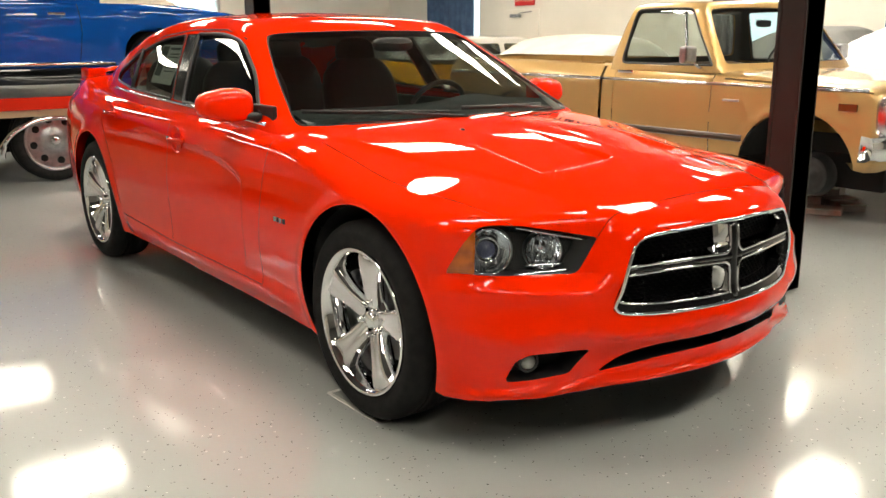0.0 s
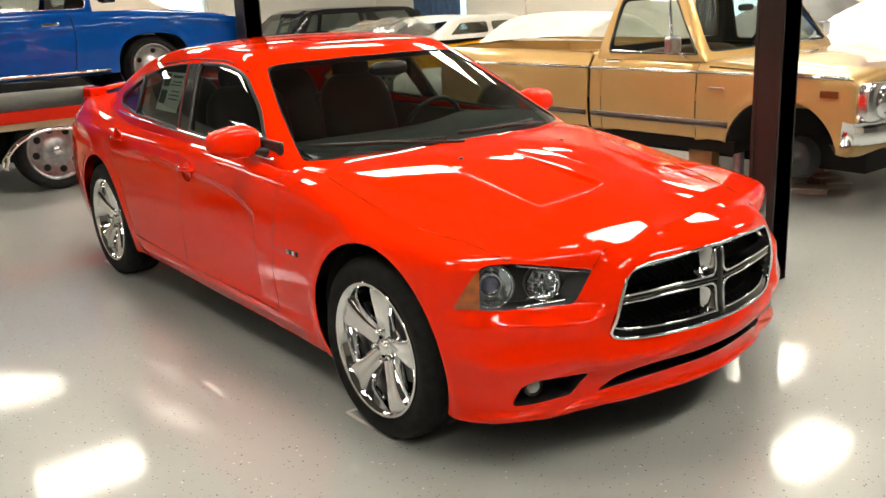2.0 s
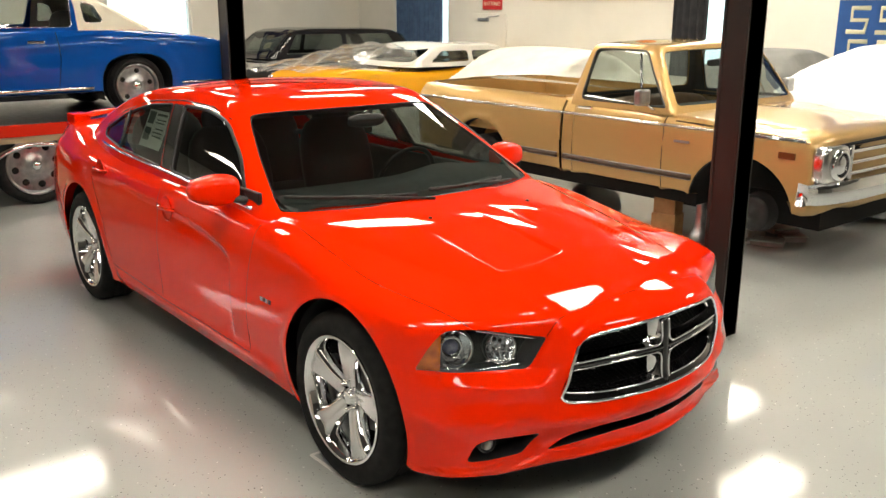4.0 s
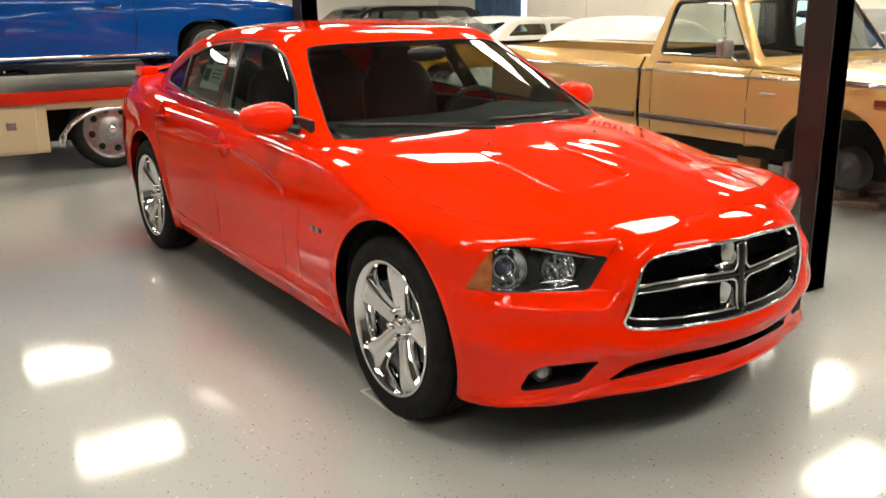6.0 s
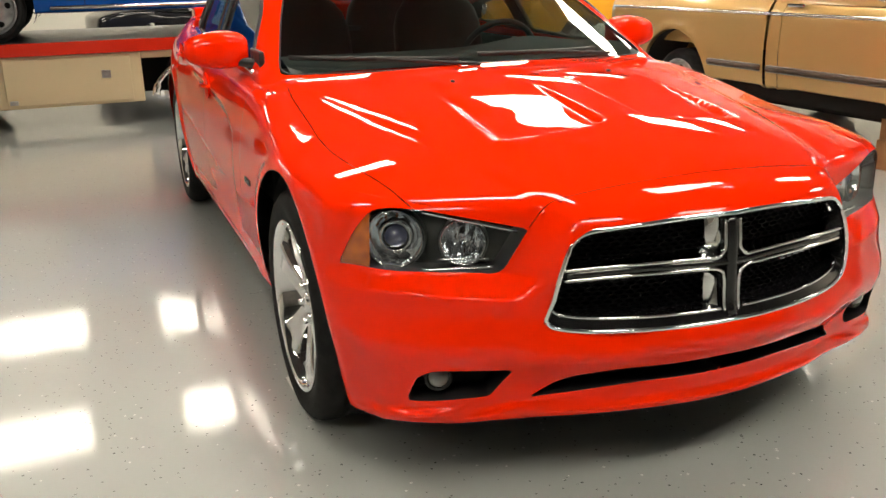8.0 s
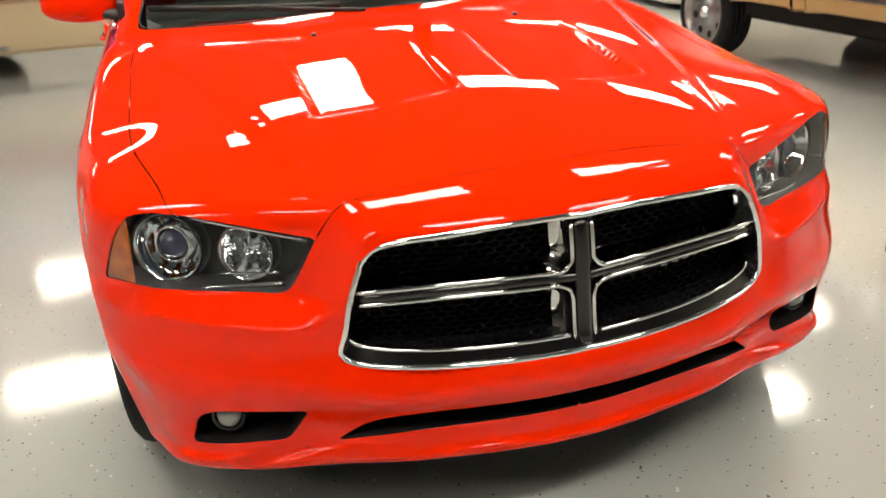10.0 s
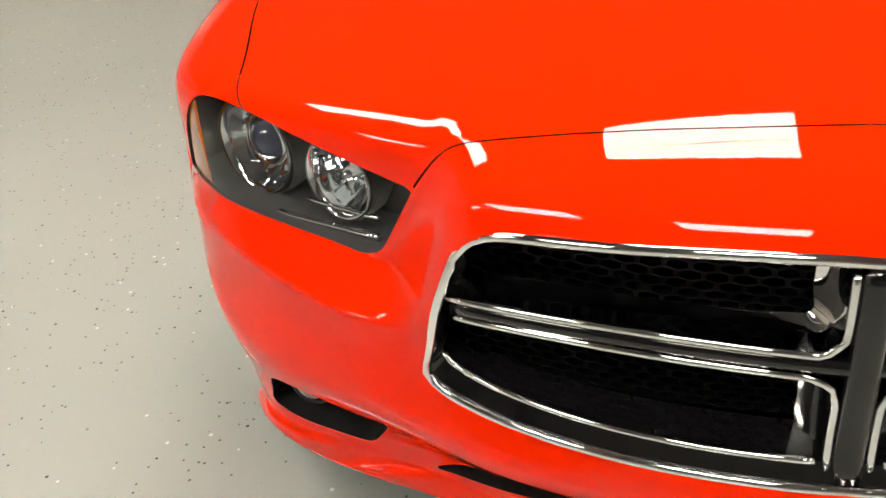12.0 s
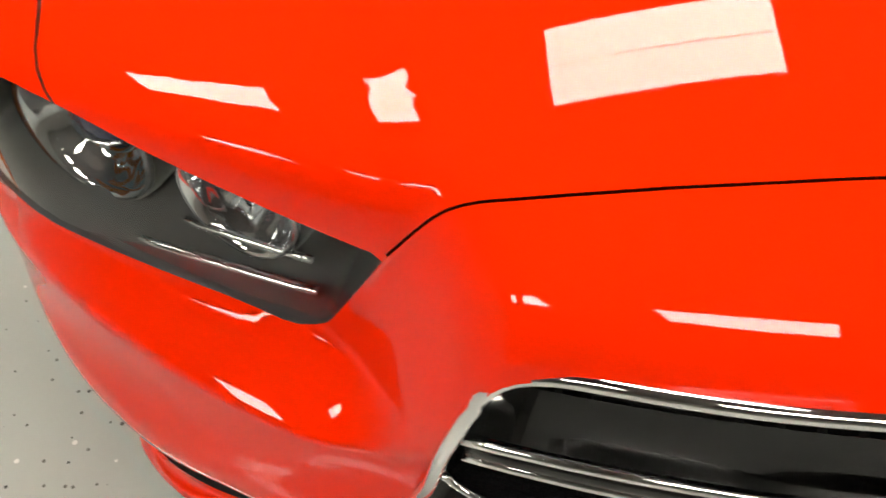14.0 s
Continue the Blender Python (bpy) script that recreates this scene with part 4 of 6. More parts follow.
    def side_pts(pts):
        return [(x, -(float(cabin_w(z)) - 0.11 * max(-2.35 - x, 0) ** 2), z) for x, z in pts]

    def screen_pts(pts):
        return [(screen_x(y, z), y, z) for y, z in pts]

    WS = soften(cb.chart(resample(np.array(screen_pts([(0, 1.01), (-0.50, 1.0), (-0.778, 0.990), (-0.685, 1.18), (-0.575, 1.358), (-0.45, 1.366), (-0.3, 1.371), (-0.15, 1.375), (0, 1.376)])), 0.02, False)), 3)
    FG = CC(side_pts([(-0.90, 1.008), (-1.79, 1.03), (-1.93, 1.362), (-1.62, 1.362), (-1.36, 1.325), (-1.10, 1.19)]), [0.01, 0.01, 0.015, 0.1, 0.1, 0.1])
    RG = CC(side_pts([(-1.95, 1.035), (-2.6, 1.06), (-2.99, 1.09), (-3.02, 1.13), (-2.72, 1.25), (-2.40, 1.33), (-2.09, 1.358)]), [0.01, 0.1, 0.02, 0.02, 0.1, 0.1, 0.02])
    BP = CC(side_pts([(-1.80, 1.03), (-1.94, 1.035), (-2.08, 1.36), (-1.94, 1.364)]), 0.002)
    back_pts = [(x, y, float(roof_z(x)) - 0.085 * y**2) for x, y in ((-2.82, 0), (-2.84, -0.25), (-2.88, -0.48), (-3.12, -0.50), (-3.36, -0.50), (-3.42, -0.25), (-3.44, 0), (-3.30, 0), (-3.15, 0), (-2.95, 0))]
    BW = cb.chart(resample(np.array(back_pts), 0.03, False))
    cab_out = {"screen": WS, "front_glass": FG, "rear_glass": RG, "pillar": BP, "rear_window": BW}
    cb.cut(cab_out, 0.02, 0.02)
    r = cb.regions
    hole = np.zeros(len(cb.mid), bool)
    for key in cab_out:
        hole |= r[key]
    cb.skin("roof", ~hole, RED, car, "orange-red roof and pillars")
    cb.skin("windshield", r["screen"], GLASS, car, "tinted windshield", -0.004)
    cb.skin("rear_window", r["rear_window"], GLASS, car, "tinted rear window", -0.004)
    for s in ("right", "left"):
        cb.skin("front_window", r["front_glass"], GLASS, car, "tinted side window", -0.008, s)
        cb.skin("rear_side_window", r["rear_glass"] & (cb.p[cb.tri].mean(1)[:, 0] > -2.62), GLASS, car, "tinted side window", -0.008, s)
        cb.skin("quarter_window", r["rear_glass"] & (cb.p[cb.tri].mean(1)[:, 0] <= -2.62), GLASS, car, "small tinted quarter window", -0.008, s)
        cb.skin("pillar", r["pillar"] & ~r["front_glass"] & ~r["rear_glass"], GLOSSBLACK, car, "black centre pillar", -0.002, s)
        k = 1 if s == "right" else -1
        sgn = np.array([1, k, 1])
        for lp, rad in ((FG, 0.010), (RG, 0.006)):
            tube("window_seal", cb.place(lp) * sgn, rad, BLACK, car, "black rubber seal", 6, True)
        beltp = np.array(side_pts([(x, 0.992 + 0.026 * (-x - 0.84) ** 0.9 * 1.15) for x in np.linspace(-0.84, -3.0, 30)])) - [0, 0.006, 0]
        tube("belt_trim", beltp * sgn, 0.009, CHROME, car, "bright belt moulding", 6)
        top = cb.place(cb.chart(side_pts([(-1.37, 1.345), (-1.62, 1.382), (-2.0, 1.384), (-2.40, 1.352), (-2.74, 1.268), (-3.03, 1.148)])))
        top = resample(top, 0.05, False)
        tube("window_trim", top * sgn, 0.004, BLACK, car, "black drip rail", 6)
        divx = np.array(side_pts([(-2.60, 1.06), (-2.63, 1.16), (-2.66, 1.275)]))
        tube("division_bar", divx * sgn, 0.010, BLACK, car, "black division bar", 6)
    half = soften(cb.place(WS[cb.place(WS)[:, 1] < -0.003]), 6)
    seal = np.vstack([half, (half * flip)[::-1]])
    for i in range(2):
        seal = 0.5 * seal + 0.25 * (np.roll(seal, 1, 0) + np.roll(seal, -1, 0))
    tube("screen_seal", seal, 0.0035, BLACK, car, "black windshield seal", 6, True)
    saloon_details(car, sh, cb)
    return car


PALELENS = mat_new("frosted_lens", (0.45, 0.46, 0.44), 0.12, 0, 0.8, 0.03, 0.5, 0.25)


def blob(name, size, place, material, parent, label="", power=2.6, n=20, m=None, squash=None):
    """A rounded box: a superellipsoid of half sizes."""
    vs, fs = [], []
    sp = lambda w: math.copysign(abs(w) ** (2 / power), w)
    for i in range(n // 2 + 1):
        a = math.pi * (i / (n // 2) - 0.5)
        for j in range(n):
            b = 2 * math.pi * j / n
            p = Vector((size[0] * sp(math.cos(a)) * sp(math.cos(b)), size[1] * sp(math.cos(a)) * sp(math.sin(b)), size[2] * sp(math.sin(a))))
            if squash:
                p = squash(p)
            p = (m @ p if m is not None else p) + Vector(place)
            vs.append(p)
    for i in range(n // 2):
        for j in range(n):
            fs.append((i * n + j, i * n + (j + 1) % n, (i + 1) * n + (j + 1) % n, (i + 1) * n + j))
    return mesh(name, vs, fs, material, parent, label)


def saloon_details(car, sh, cb):
    for k in (1, -1):
        mir = new("side_mirror")
        mir.parent = car
        tagged(mir, "orange-red side mirror on a black stalk")
        cap = lambda p: Vector((p.x * (1 - 0.12 * p.z / 0.08) if p.x > 0 else p.x * 0.55, p.y, p.z * (1 - 0.25 * max(0, -p.y * k) / 0.12)))
        out = 0.95 if k > 0 else 0.905
        blob("cap", (0.075, 0.122, 0.072), (-1.01, -out * k, 1.068 if k > 0 else 1.058), RED, mir, "", 3.2, 28, pose(0, 0, 0, 0, 0, -8 * k), cap)
        box("mirror_glass", (-0.006, -0.085, -0.048), (0.0, 0.085, 0.048), CHROME, mir, "mirror glass", 0.0, Matrix.Translation((-1.056, -out * k, 1.068 if k > 0 else 1.058)) @ pose(0, 0, 0, 0, 0, -8 * k))
        tube("stalk", [(-0.985, -0.90 * k, 1.03), (-0.95, -0.86 * k, 1.022), (-0.91, -0.80 * k, 1.012)], 0.026, BLACK, mir, "black stalk", 10, flat=0.7)
        box("sail_panel", (-1.0, -0.825, 0.995), (-0.80, -0.805, 1.07), BLACK, mir, "black triangular sail panel", 0.008) if k > 0 else None
        for x, z in ((-1.66, 0.862), (-2.67, 0.925)):
            h = new("door_handle")
            h.parent = car
            tagged(h, "body-coloured bow handle over a recess")
            hit = sh.place(sh.chart([(x, -0.94, z)]))[0]
            pts = [(x + 0.092 * t, k * (hit[1] - 0.020 * (1 - t**4) - 0.002), z + 0.004 * t) for t in np.linspace(-1, 1, 13)]
            tube("grip", pts, 0.012, RED, h, "", 10, flat=0.75)
            lathe("recess", [(0.0, 0.004), (0.045, 0.002), (0.06, -0.006), (0.066, -0.012)], RED, h, "", 28, "y", Matrix.Translation((x, k * (hit[1] + 0.006), z)))
            lathe("lock", [(0.0, -0.002), (0.010, -0.002), (0.012, 0.004)], CHROME, h, "", 16, "y", Matrix.Translation((x - 0.075, k * (hit[1] - 0.022), z)))
        bd = sh.place(sh.chart([(-0.555, -0.94, 0.644)]))[0]
        badge = new("fender_badge")
        badge.parent = car
        tagged(badge, "small silver and black badge on the fender")
        for dx, w, mat in ((-0.042, 0.020, CHROME), (-0.016, 0.010, BLACK), (0.004, 0.020, CHROME), (0.032, 0.018, BLACK)):
            box("badge_letter", (bd[0] + dx, k * bd[1] - 0.0055, bd[2] - 0.010), (bd[0] + dx + w, k * bd[1] + 0.0055, bd[2] + 0.010), mat, badge, "", 0.002)
    # spoiler on the boot lid
    ys = np.linspace(-0.70, 0.70, 29)
    vs, fs = [], []
    for y in ys:
        e = 1 - abs(y / 0.70) ** 5
        x0, zz = -3.93 + 0.12 * (y / 0.7) ** 2, 1.142 - 0.03 * abs(y / 0.7) ** 3
        for dx, dz in ((0.0, 0.0), (0.05, 0.012), (0.13, 0.008), (0.19, -0.010), (0.13, -0.016), (0.04, -0.014)):
            vs.append((x0 - 0.19 + dx, y, zz + dz * (0.4 + 0.6 * e) - 0.05 * (1 - e) ** 1.5))
    for i in range(len(ys) - 1):
        fs += [(i * 6 + j, i * 6 + (j + 1) % 6, (i + 1) * 6 + (j + 1) % 6, (i + 1) * 6 + j) for j in range(6)]
    sp = mesh("spoiler", vs, fs + [tuple(range(6)), tuple(range((len(ys) - 1) * 6, len(ys) * 6))[::-1]], RED, car, "orange-red boot spoiler")
    for y in (-0.62, 0.62):
        box("spoiler_foot", (-4.04, y - 0.06, 1.06), (-3.86, y + 0.06, 1.135), RED, car, "", 0.012)
    # cowl and wipers
    yy = np.linspace(-0.74, 0.74, 25)
    rear = np.array([(-0.30 - 0.30 * (y / 0.74) ** 2 - 0.15, y, 1.018 - 0.030 * (y / 0.74) ** 2) for y in yy])
    back = rear + [-0.11, 0, 0.010]
    mesh("cowl", np.vstack([rear, back]), [(i, i + 1, 26 + i, 25 + i) for i in range(24)], BLACK, car, "black cowl below the windshield")
    for y0, y1 in ((-0.10, -0.66), (0.52, -0.02)):
        wip = new("wiper")
        wip.parent = car
        tagged(wip, "black wiper arm and blade")
        f = lambda y, up: (screen_x(y, up) + 0.012, y, up + 0.012)
        tube("arm", [f(y0, 1.005), f(y0 + 0.4 * (y1 - y0), 1.022), f(y0 + 0.62 * (y1 - y0), 1.03)], 0.007, BLACK, wip, "", 6)
        tube("blade", [f(y0 + t * (y1 - y0), 1.022 + 0.012 * t) for t in np.linspace(0.12, 1.12, 8)], 0.005, BLACK, wip, "", 6, flat=2.0)
    for y in (-0.30, 0.30):
        q = sh.place(sh.chart([(-0.20, -0.30, 0.96)]))[0]
        blob("washer_nozzle", (0.012, 0.008, 0.006), (q[0], y, q[2] + 0.003), BLACK, car, "black washer nozzle", 2.2, 10)
    # grille lettering as plain bars
    for i in range(5):
        y = 0.20 + i * 0.030
        xg = float(nose_face(y, 0.60)) - 0.022
        box("grille_letter", (xg - 0.030, y, 0.598), (xg - 0.022, y + 0.016, 0.6055), SHADEDCHROME, car, "small silver letter-shaped bar", 0.002)
    # inside
    cb.skin("headliner", ~np.any([cb.regions[q] for q in cb.regions], axis=0) & (cb.p[cb.tri].mean(1)[:, 2] > 1.3), DASH, car, "dark headliner", -0.03)
    dash = [(-0.62, 1.0), (-0.75, 1.035), (-0.95, 1.03), (-1.10, 0.98), (-1.14, 0.90), (-1.10, 0.72), (-0.62, 0.72)]
    vs, fs = [], []
    for y in np.linspace(-0.74, 0.74, 21):
        hump = 0.035 * math.exp(-(((y - 0.36) / 0.2) ** 2))
        for i, (x, z) in enumerate(dash):
            vs.append((x - 0.05 * (y / 0.74) ** 2, y, z + (hump if i in (2, 3) else 0)))
    for i in range(20):
        fs += [(i * 7 + j, i * 7 + (j + 1) % 7, (i + 1) * 7 + (j + 1) % 7, (i + 1) * 7 + j) for j in range(7)]
    mesh("dashboard", vs, fs, DASH, car, "dark grey dashboard")
    ring = [(-1.27 + 0.065 * math.sin(a) * 1.0, 0.37 + 0.185 * math.cos(a), 0.95 + 0.165 * math.sin(a)) for a in np.linspace(0, 2 * math.pi, 33)[:-1]]
    tube("steering_wheel", ring, 0.014, BLACK, car, "black steering wheel", 8, True)
    for x, y in ((-1.72, 0.37), (-1.72, -0.37), (-2.62, 0.36), (-2.62, -0.36)):
        seat = new("seat")
        seat.parent = car
        tagged(seat, "dark red leather seat with headrest")
        blob("cushion", (0.27, 0.25, 0.10), (x + 0.05, y, 0.60), LEATHER, seat, "", 3.5, 20)
        blob("backrest", (0.09, 0.25, 0.34), (x - 0.28, y, 0.90), LEATHER, seat, "", 3.2, 20, pose(0, 0, 0, 0, -14, 0))
        blob("headrest", (0.05, 0.13, 0.09), (x - 0.36, y, 1.25), LEATHER, seat, "", 3.0, 18, pose(0, 0, 0, 0, -10, 0))
    box("cabin_floor", (-3.0, -0.74, 0.46), (-0.66, 0.74, 0.50), DASH, car, "dark carpet")
    for k in (1, -1):
        box("door_panel", (-2.9, -0.80 * k - 0.02, 0.50), (-0.75, -0.80 * k + 0.02, 0.985), DASH, car, "dark inner door trim", 0.01)
    box("parcel_shelf", (-3.40, -0.62, 1.00), (-2.85, 0.62, 1.03), DASH, car, "dark parcel shelf")
    blob("inner_mirror", (0.015, 0.12, 0.035), (-1.13, 0.0, 1.31), BLACK, car, "black inner mirror", 3.0, 16)
    # paper sheet behind the rear side glass
    side = lambda x, z: Vector((x, -(float(cabin_w(z)) - 0.11 * max(-2.35 - x, 0) ** 2) + 0.016, z))
    a, b, c, d = side(-2.07, 1.10), side(-2.37, 1.105), side(-2.395, 1.305), side(-2.09, 1.305)
    n = (b - a).cross(d - a).normalized() * 0.002
    sheet = mesh("window_sheet", [a, b, c, d, a + n, b + n, c + n, d + n], [(0, 1, 2, 3), (7, 6, 5, 4), (0, 4, 5, 1), (1, 5, 6, 2), (2, 6, 7, 3), (3, 7, 4, 0)], PAPER, car, "printed pale paper sheet behind the rear glass", smooth=False)
    out = n * -2.2 if n.y > 0 else n * 3.2
    for u0, u1, v0, v1 in ((0.62, 0.92, 0.62, 0.95), (0.62, 0.92, 0.18, 0.52), (0.08, 0.55, 0.86, 0.92), (0.08, 0.5, 0.74, 0.77), (0.08, 0.55, 0.66, 0.69), (0.08, 0.45, 0.50, 0.53), (0.08, 0.52, 0.40, 0.43), (0.08, 0.5, 0.30, 0.33)):
        pt = lambda u, v: a + (b - a) * u + (d - a) * v + (c - b - d + a) * u * v + out
        mesh("print_block", [pt(u0, v0), pt(u1, v0), pt(u1, v1), pt(u0, v1)], [(0, 1, 2, 3)], INK, sheet, "dark print", smooth=False)


red_saloon()
wall_north = wall_with_openings("wall_north", "x", YN, 0.2, XL, XR, [(-13.1, -11.3, 0.0, 2.6), (-5.75, -4.7, 0.95, 3.0)])
wall_west = wall_with_openings("wall_west", "y", XL - 0.2, 0.2, YS, YN, [(3.3, 5.0, 0.95, 2.2)])
post(-0.055, 1.80, 0.165)
post(-6.3, 1.8)
# ---------------------------------------------------------------- gold pickup
pick_top = spline([0.70, 0.60, 0.30, -0.2, -0.62, -1.2, -1.80, -2.6, -4.1], [0.95, 1.01, 1.055, 1.085, 1.10, 1.12, 1.135, 1.15, 1.15])


DARKSTEEL = vary(mat_new("dull_steel", (0.10, 0.10, 0.10), 0.5, 0.8), (0.05, 0.045, 0.04), 14.0)
WOODGRAIN = vary(mat_new("dark_brown_insert", (0.06, 0.03, 0.014), 0.4), (0.03, 0.016, 0.008), 30.0)


def pickup_body(p):
    x, y, z = p[:, 0], np.abs(p[:, 1]), p[:, 2]
    top = z - (pick_top(x) - 0.03 * y**2 - 0.02 * ss((y - 0.62) / 0.16) * ss((x + 0.5) / 0.3))
    dz = z - 0.75
    rf, rr = np.hypot(x, z - 0.38), np.hypot(x + 2.95, z - 0.38)
    flare = 0.012 * (np.exp(-(((rf - 0.47) / 0.04) ** 2)) + np.exp(-(((rr - 0.47) / 0.04) ** 2)))
    side = y - (0.985 - 0.28 * dz**2 - 0.35 * np.maximum(dz - 0.25, 0) + 0.010 * np.exp(-((dz - 0.24) / 0.03) ** 2) + flare)
    front, rear = x - (0.60 - 0.04 * y**2 - 0.1 * np.maximum(z - 0.85, 0)), (-3.95) - x
    g = smax(smax(top, side, 0.06), front, 0.06)
    return smax(smax(g, rear, 0.05), 0.455 - z, 0.03)


cab_side = spline([1.0, 1.12, 1.3, 1.50, 1.60, 1.69], [0.945, 0.925, 0.865, 0.79, 0.73, 0.62])


def pickup_cab(p):
    x, y, z = p[:, 0], np.abs(p[:, 1]), p[:, 2]
    top = z - (1.63 - 0.05 * y**2 - 0.10 * ((x + 1.32) / 0.6) ** 4)
    side = y - cab_side(z)
    screen = (x - (-0.60 - 0.72 * (z - 1.1) - 0.10 * y**2)) / 1.2
    rear = (-1.79 + 0.16 * (z - 1.1)) - x
    g = smax(smax(top, side, 0.06), screen, 0.045)
    return smax(g, rear, 0.05)


def gold_pickup(m):
    car = thing("gold_pickup_truck", "metallic gold vintage pickup truck with chrome trim, resting on stands", "truck", m)
    sh = Shell(pickup_body, -0.2, -3.5, 0.62, -30)
    arch = {}
    for key, cx in (("arch_front", 0.0), ("arch_rear", -2.95)):
        a = np.radians(np.linspace(-30, 210, 50))
        xs, zs = np.r_[cx + 0.45 * np.cos(a), cx - 0.41, cx + 0.41], np.r_[0.40 + 0.43 * np.sin(a), 0.1, 0.1]
        arch[key] = sh.chart(np.stack([xs, np.full_like(xs, -0.97), zs], 1))
    bed = rounded(sh.chart([(-1.93, 0, 1.15), (-1.93, -0.84, 1.13), (-3.82, -0.84, 1.13), (-3.82, 0, 1.15)]), [0, 0.02, 0.02, 0], 0.05)
    cabo = rounded(sh.chart([(-0.70, 0, 1.1), (-0.75, -0.86, 1.09), (-1.74, -0.88, 1.11), (-1.74, 0, 1.13)]), [0, 0.02, 0.02, 0], 0.05)

    def side(pts, step=0.04):
        d = resample(np.array(pts, float), step, False)
        return sh.chart(np.stack([d[:, 0], np.full(len(d), -0.98), d[:, 1]], 1))

    bands = {"gap_cab": sh.band(side([(-1.84, 1.13), (-1.84, 0.41)]), 0.030), "gap_door": sh.band(side([(-0.72, 1.08), (-0.72, 0.46)]), 0.008), "gap_door_rear": sh.band(side([(-1.70, 1.10), (-1.70, 0.46)]), 0.007),
             "gap_hood": sh.band(side([(0.54, 0.985), (0.2, 1.015), (-0.62, 1.045)]), 0.012)}
    outl = {**arch, "bed": bed, "cab": cabo, **bands}
    sh.cut(outl, 0.05, 0.05)
    hole = np.any([sh.regions[q] for q in outl], axis=0)
    x = sh.p[sh.tri].mean(1)[:, 0]
    z = sh.p[sh.tri].mean(1)[:, 2]
    sh.skin("bed_side", ~hole & (x < -1.84), GOLD, car, "gold cargo bed")
    sh.skin("hood", ~hole & (x > -0.72) & (z > 0.985), GOLD, car, "gold hood")
    sh.skin("fender", ~hole & (x > -0.72) & (z <= 0.985), GOLD, car, "gold front fender")
    sh.skin("cab_lower", ~hole & (x <= -0.72) & (x >= -1.84), GOLD, car, "gold doors")
    for key in bands:
        for s in ("right", "left"):
            sh.skin("panel_gap", sh.regions[key], VOID, car, "", -0.02, s)
    bm = bmesh.new()
    for lo, hi in (((-3.84, -0.86, 0.72), (-1.91, 0.86, 0.75)), ((-1.94, -0.86, 0.75), (-1.91, 0.86, 1.13)), ((-3.86, -0.86, 0.75), (-3.82, 0.86, 1.13)),
                   ((-3.82, -0.87, 0.75), (-1.94, -0.84, 1.125)), ((-3.82, 0.84, 0.75), (-1.94, 0.87, 1.125))):
        box_bm(bm, lo, hi)
    part("bed_lining", bm, GOLD, car, "gold bed floor and walls")
    # cab
    cb = Shell(pickup_cab, -1.15, -1.5, 1.05, 1)
    sp = lambda pts: [(px, -float(cab_side(pz)), pz) for px, pz in pts]
    pane = lambda pts: soften(cb.chart(resample(np.array(pts, float), 0.025, False)), 3)
    G = pane(sp([(-0.76, 1.125), (-1.20, 1.125), (-1.66, 1.125), (-1.65, 1.34), (-1.64, 1.555), (-1.36, 1.558), (-1.09, 1.555), (-0.93, 1.34), (-0.76, 1.125)]))
    glass_x = lambda y, z: -0.60 - 0.72 * (z - 1.1) - 0.10 * y**2
    W = pane([(glass_x(y, z), y, z) for y, z in ((0, 1.14), (-0.45, 1.137), (-0.845, 1.135), (-0.79, 1.34), (-0.71, 1.545), (-0.35, 1.562), (0, 1.567))])
    B = pane([(-1.78, 0, 1.16), (-1.78, -0.40, 1.16), (-1.78, -0.76, 1.16), (-1.75, -0.72, 1.34), (-1.72, -0.66, 1.53), (-1.72, -0.33, 1.535), (-1.72, 0, 1.54)])
    cb.cut({"g": G, "w": W, "b": B}, 0.03, 0.03)
    hole = np.any([cb.regions[q] for q in "gwb"], axis=0)
    cb.skin("cab", ~hole, GOLD, car, "gold cab roof and pillars")
    cb.skin("cab_lining", ~hole, DASH, car, "dark cab lining", -0.02)
    cb.skin("windshield", cb.regions["w"], PALEGLASS, car, "clear windshield", -0.005)
    cb.skin("rear_window", cb.regions["b"], PALEGLASS, car, "clear rear window", -0.005)
    for s, k in (("right", 1), ("left", -1)):
        cb.skin("side_window", cb.regions["g"], PALEGLASS, car, "clear side window", -0.008, s)
        tube("window_frame", cb.place(G) * [1, k, 1], 0.009, DARKSTEEL, car, "dark window frame", 6, True)
        tube("vent_bar", np.array(sp([(-1.0, 1.14), (-1.15, 1.53)])) * [1, k, 1], 0.011, SHADEDCHROME, car, "vent window bar", 6)
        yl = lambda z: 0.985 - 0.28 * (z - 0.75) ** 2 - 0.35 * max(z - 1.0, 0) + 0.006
        # the strip at 0.988 repeats the chrome line in the shade-darkened chrome
        for z, x0, x1, mat, r in ((1.000, 0.50, -3.9, CHROME, 0.006), (0.988, 0.50, -3.9, SHADEDCHROME, 0.006), (0.628, -0.42, -1.80, STEEL, 0.004), (0.605, -0.42, -1.80, WOODGRAIN, 0.022), (0.582, -0.42, -1.80, STEEL, 0.004),
                               (0.628, -1.88, -2.48, STEEL, 0.004), (0.605, -1.88, -2.48, WOODGRAIN, 0.022), (0.582, -1.88, -2.48, STEEL, 0.004)):
            tube("side_trim", [(xx, -k * yl(z), z) for xx in np.linspace(x0, x1, 12)], r, mat, car, "bright side moulding", 6)
        mir = new("door_mirror")
        mir.parent = car
        tagged(mir, "square chrome door mirror on an arm")
        tube("arm", [(-0.80, -k * 0.94, 1.08), (-0.83, -k * 1.02, 1.12), (-0.86, -k * 1.06, 1.19)], 0.010, CHROME, mir, "", 6)
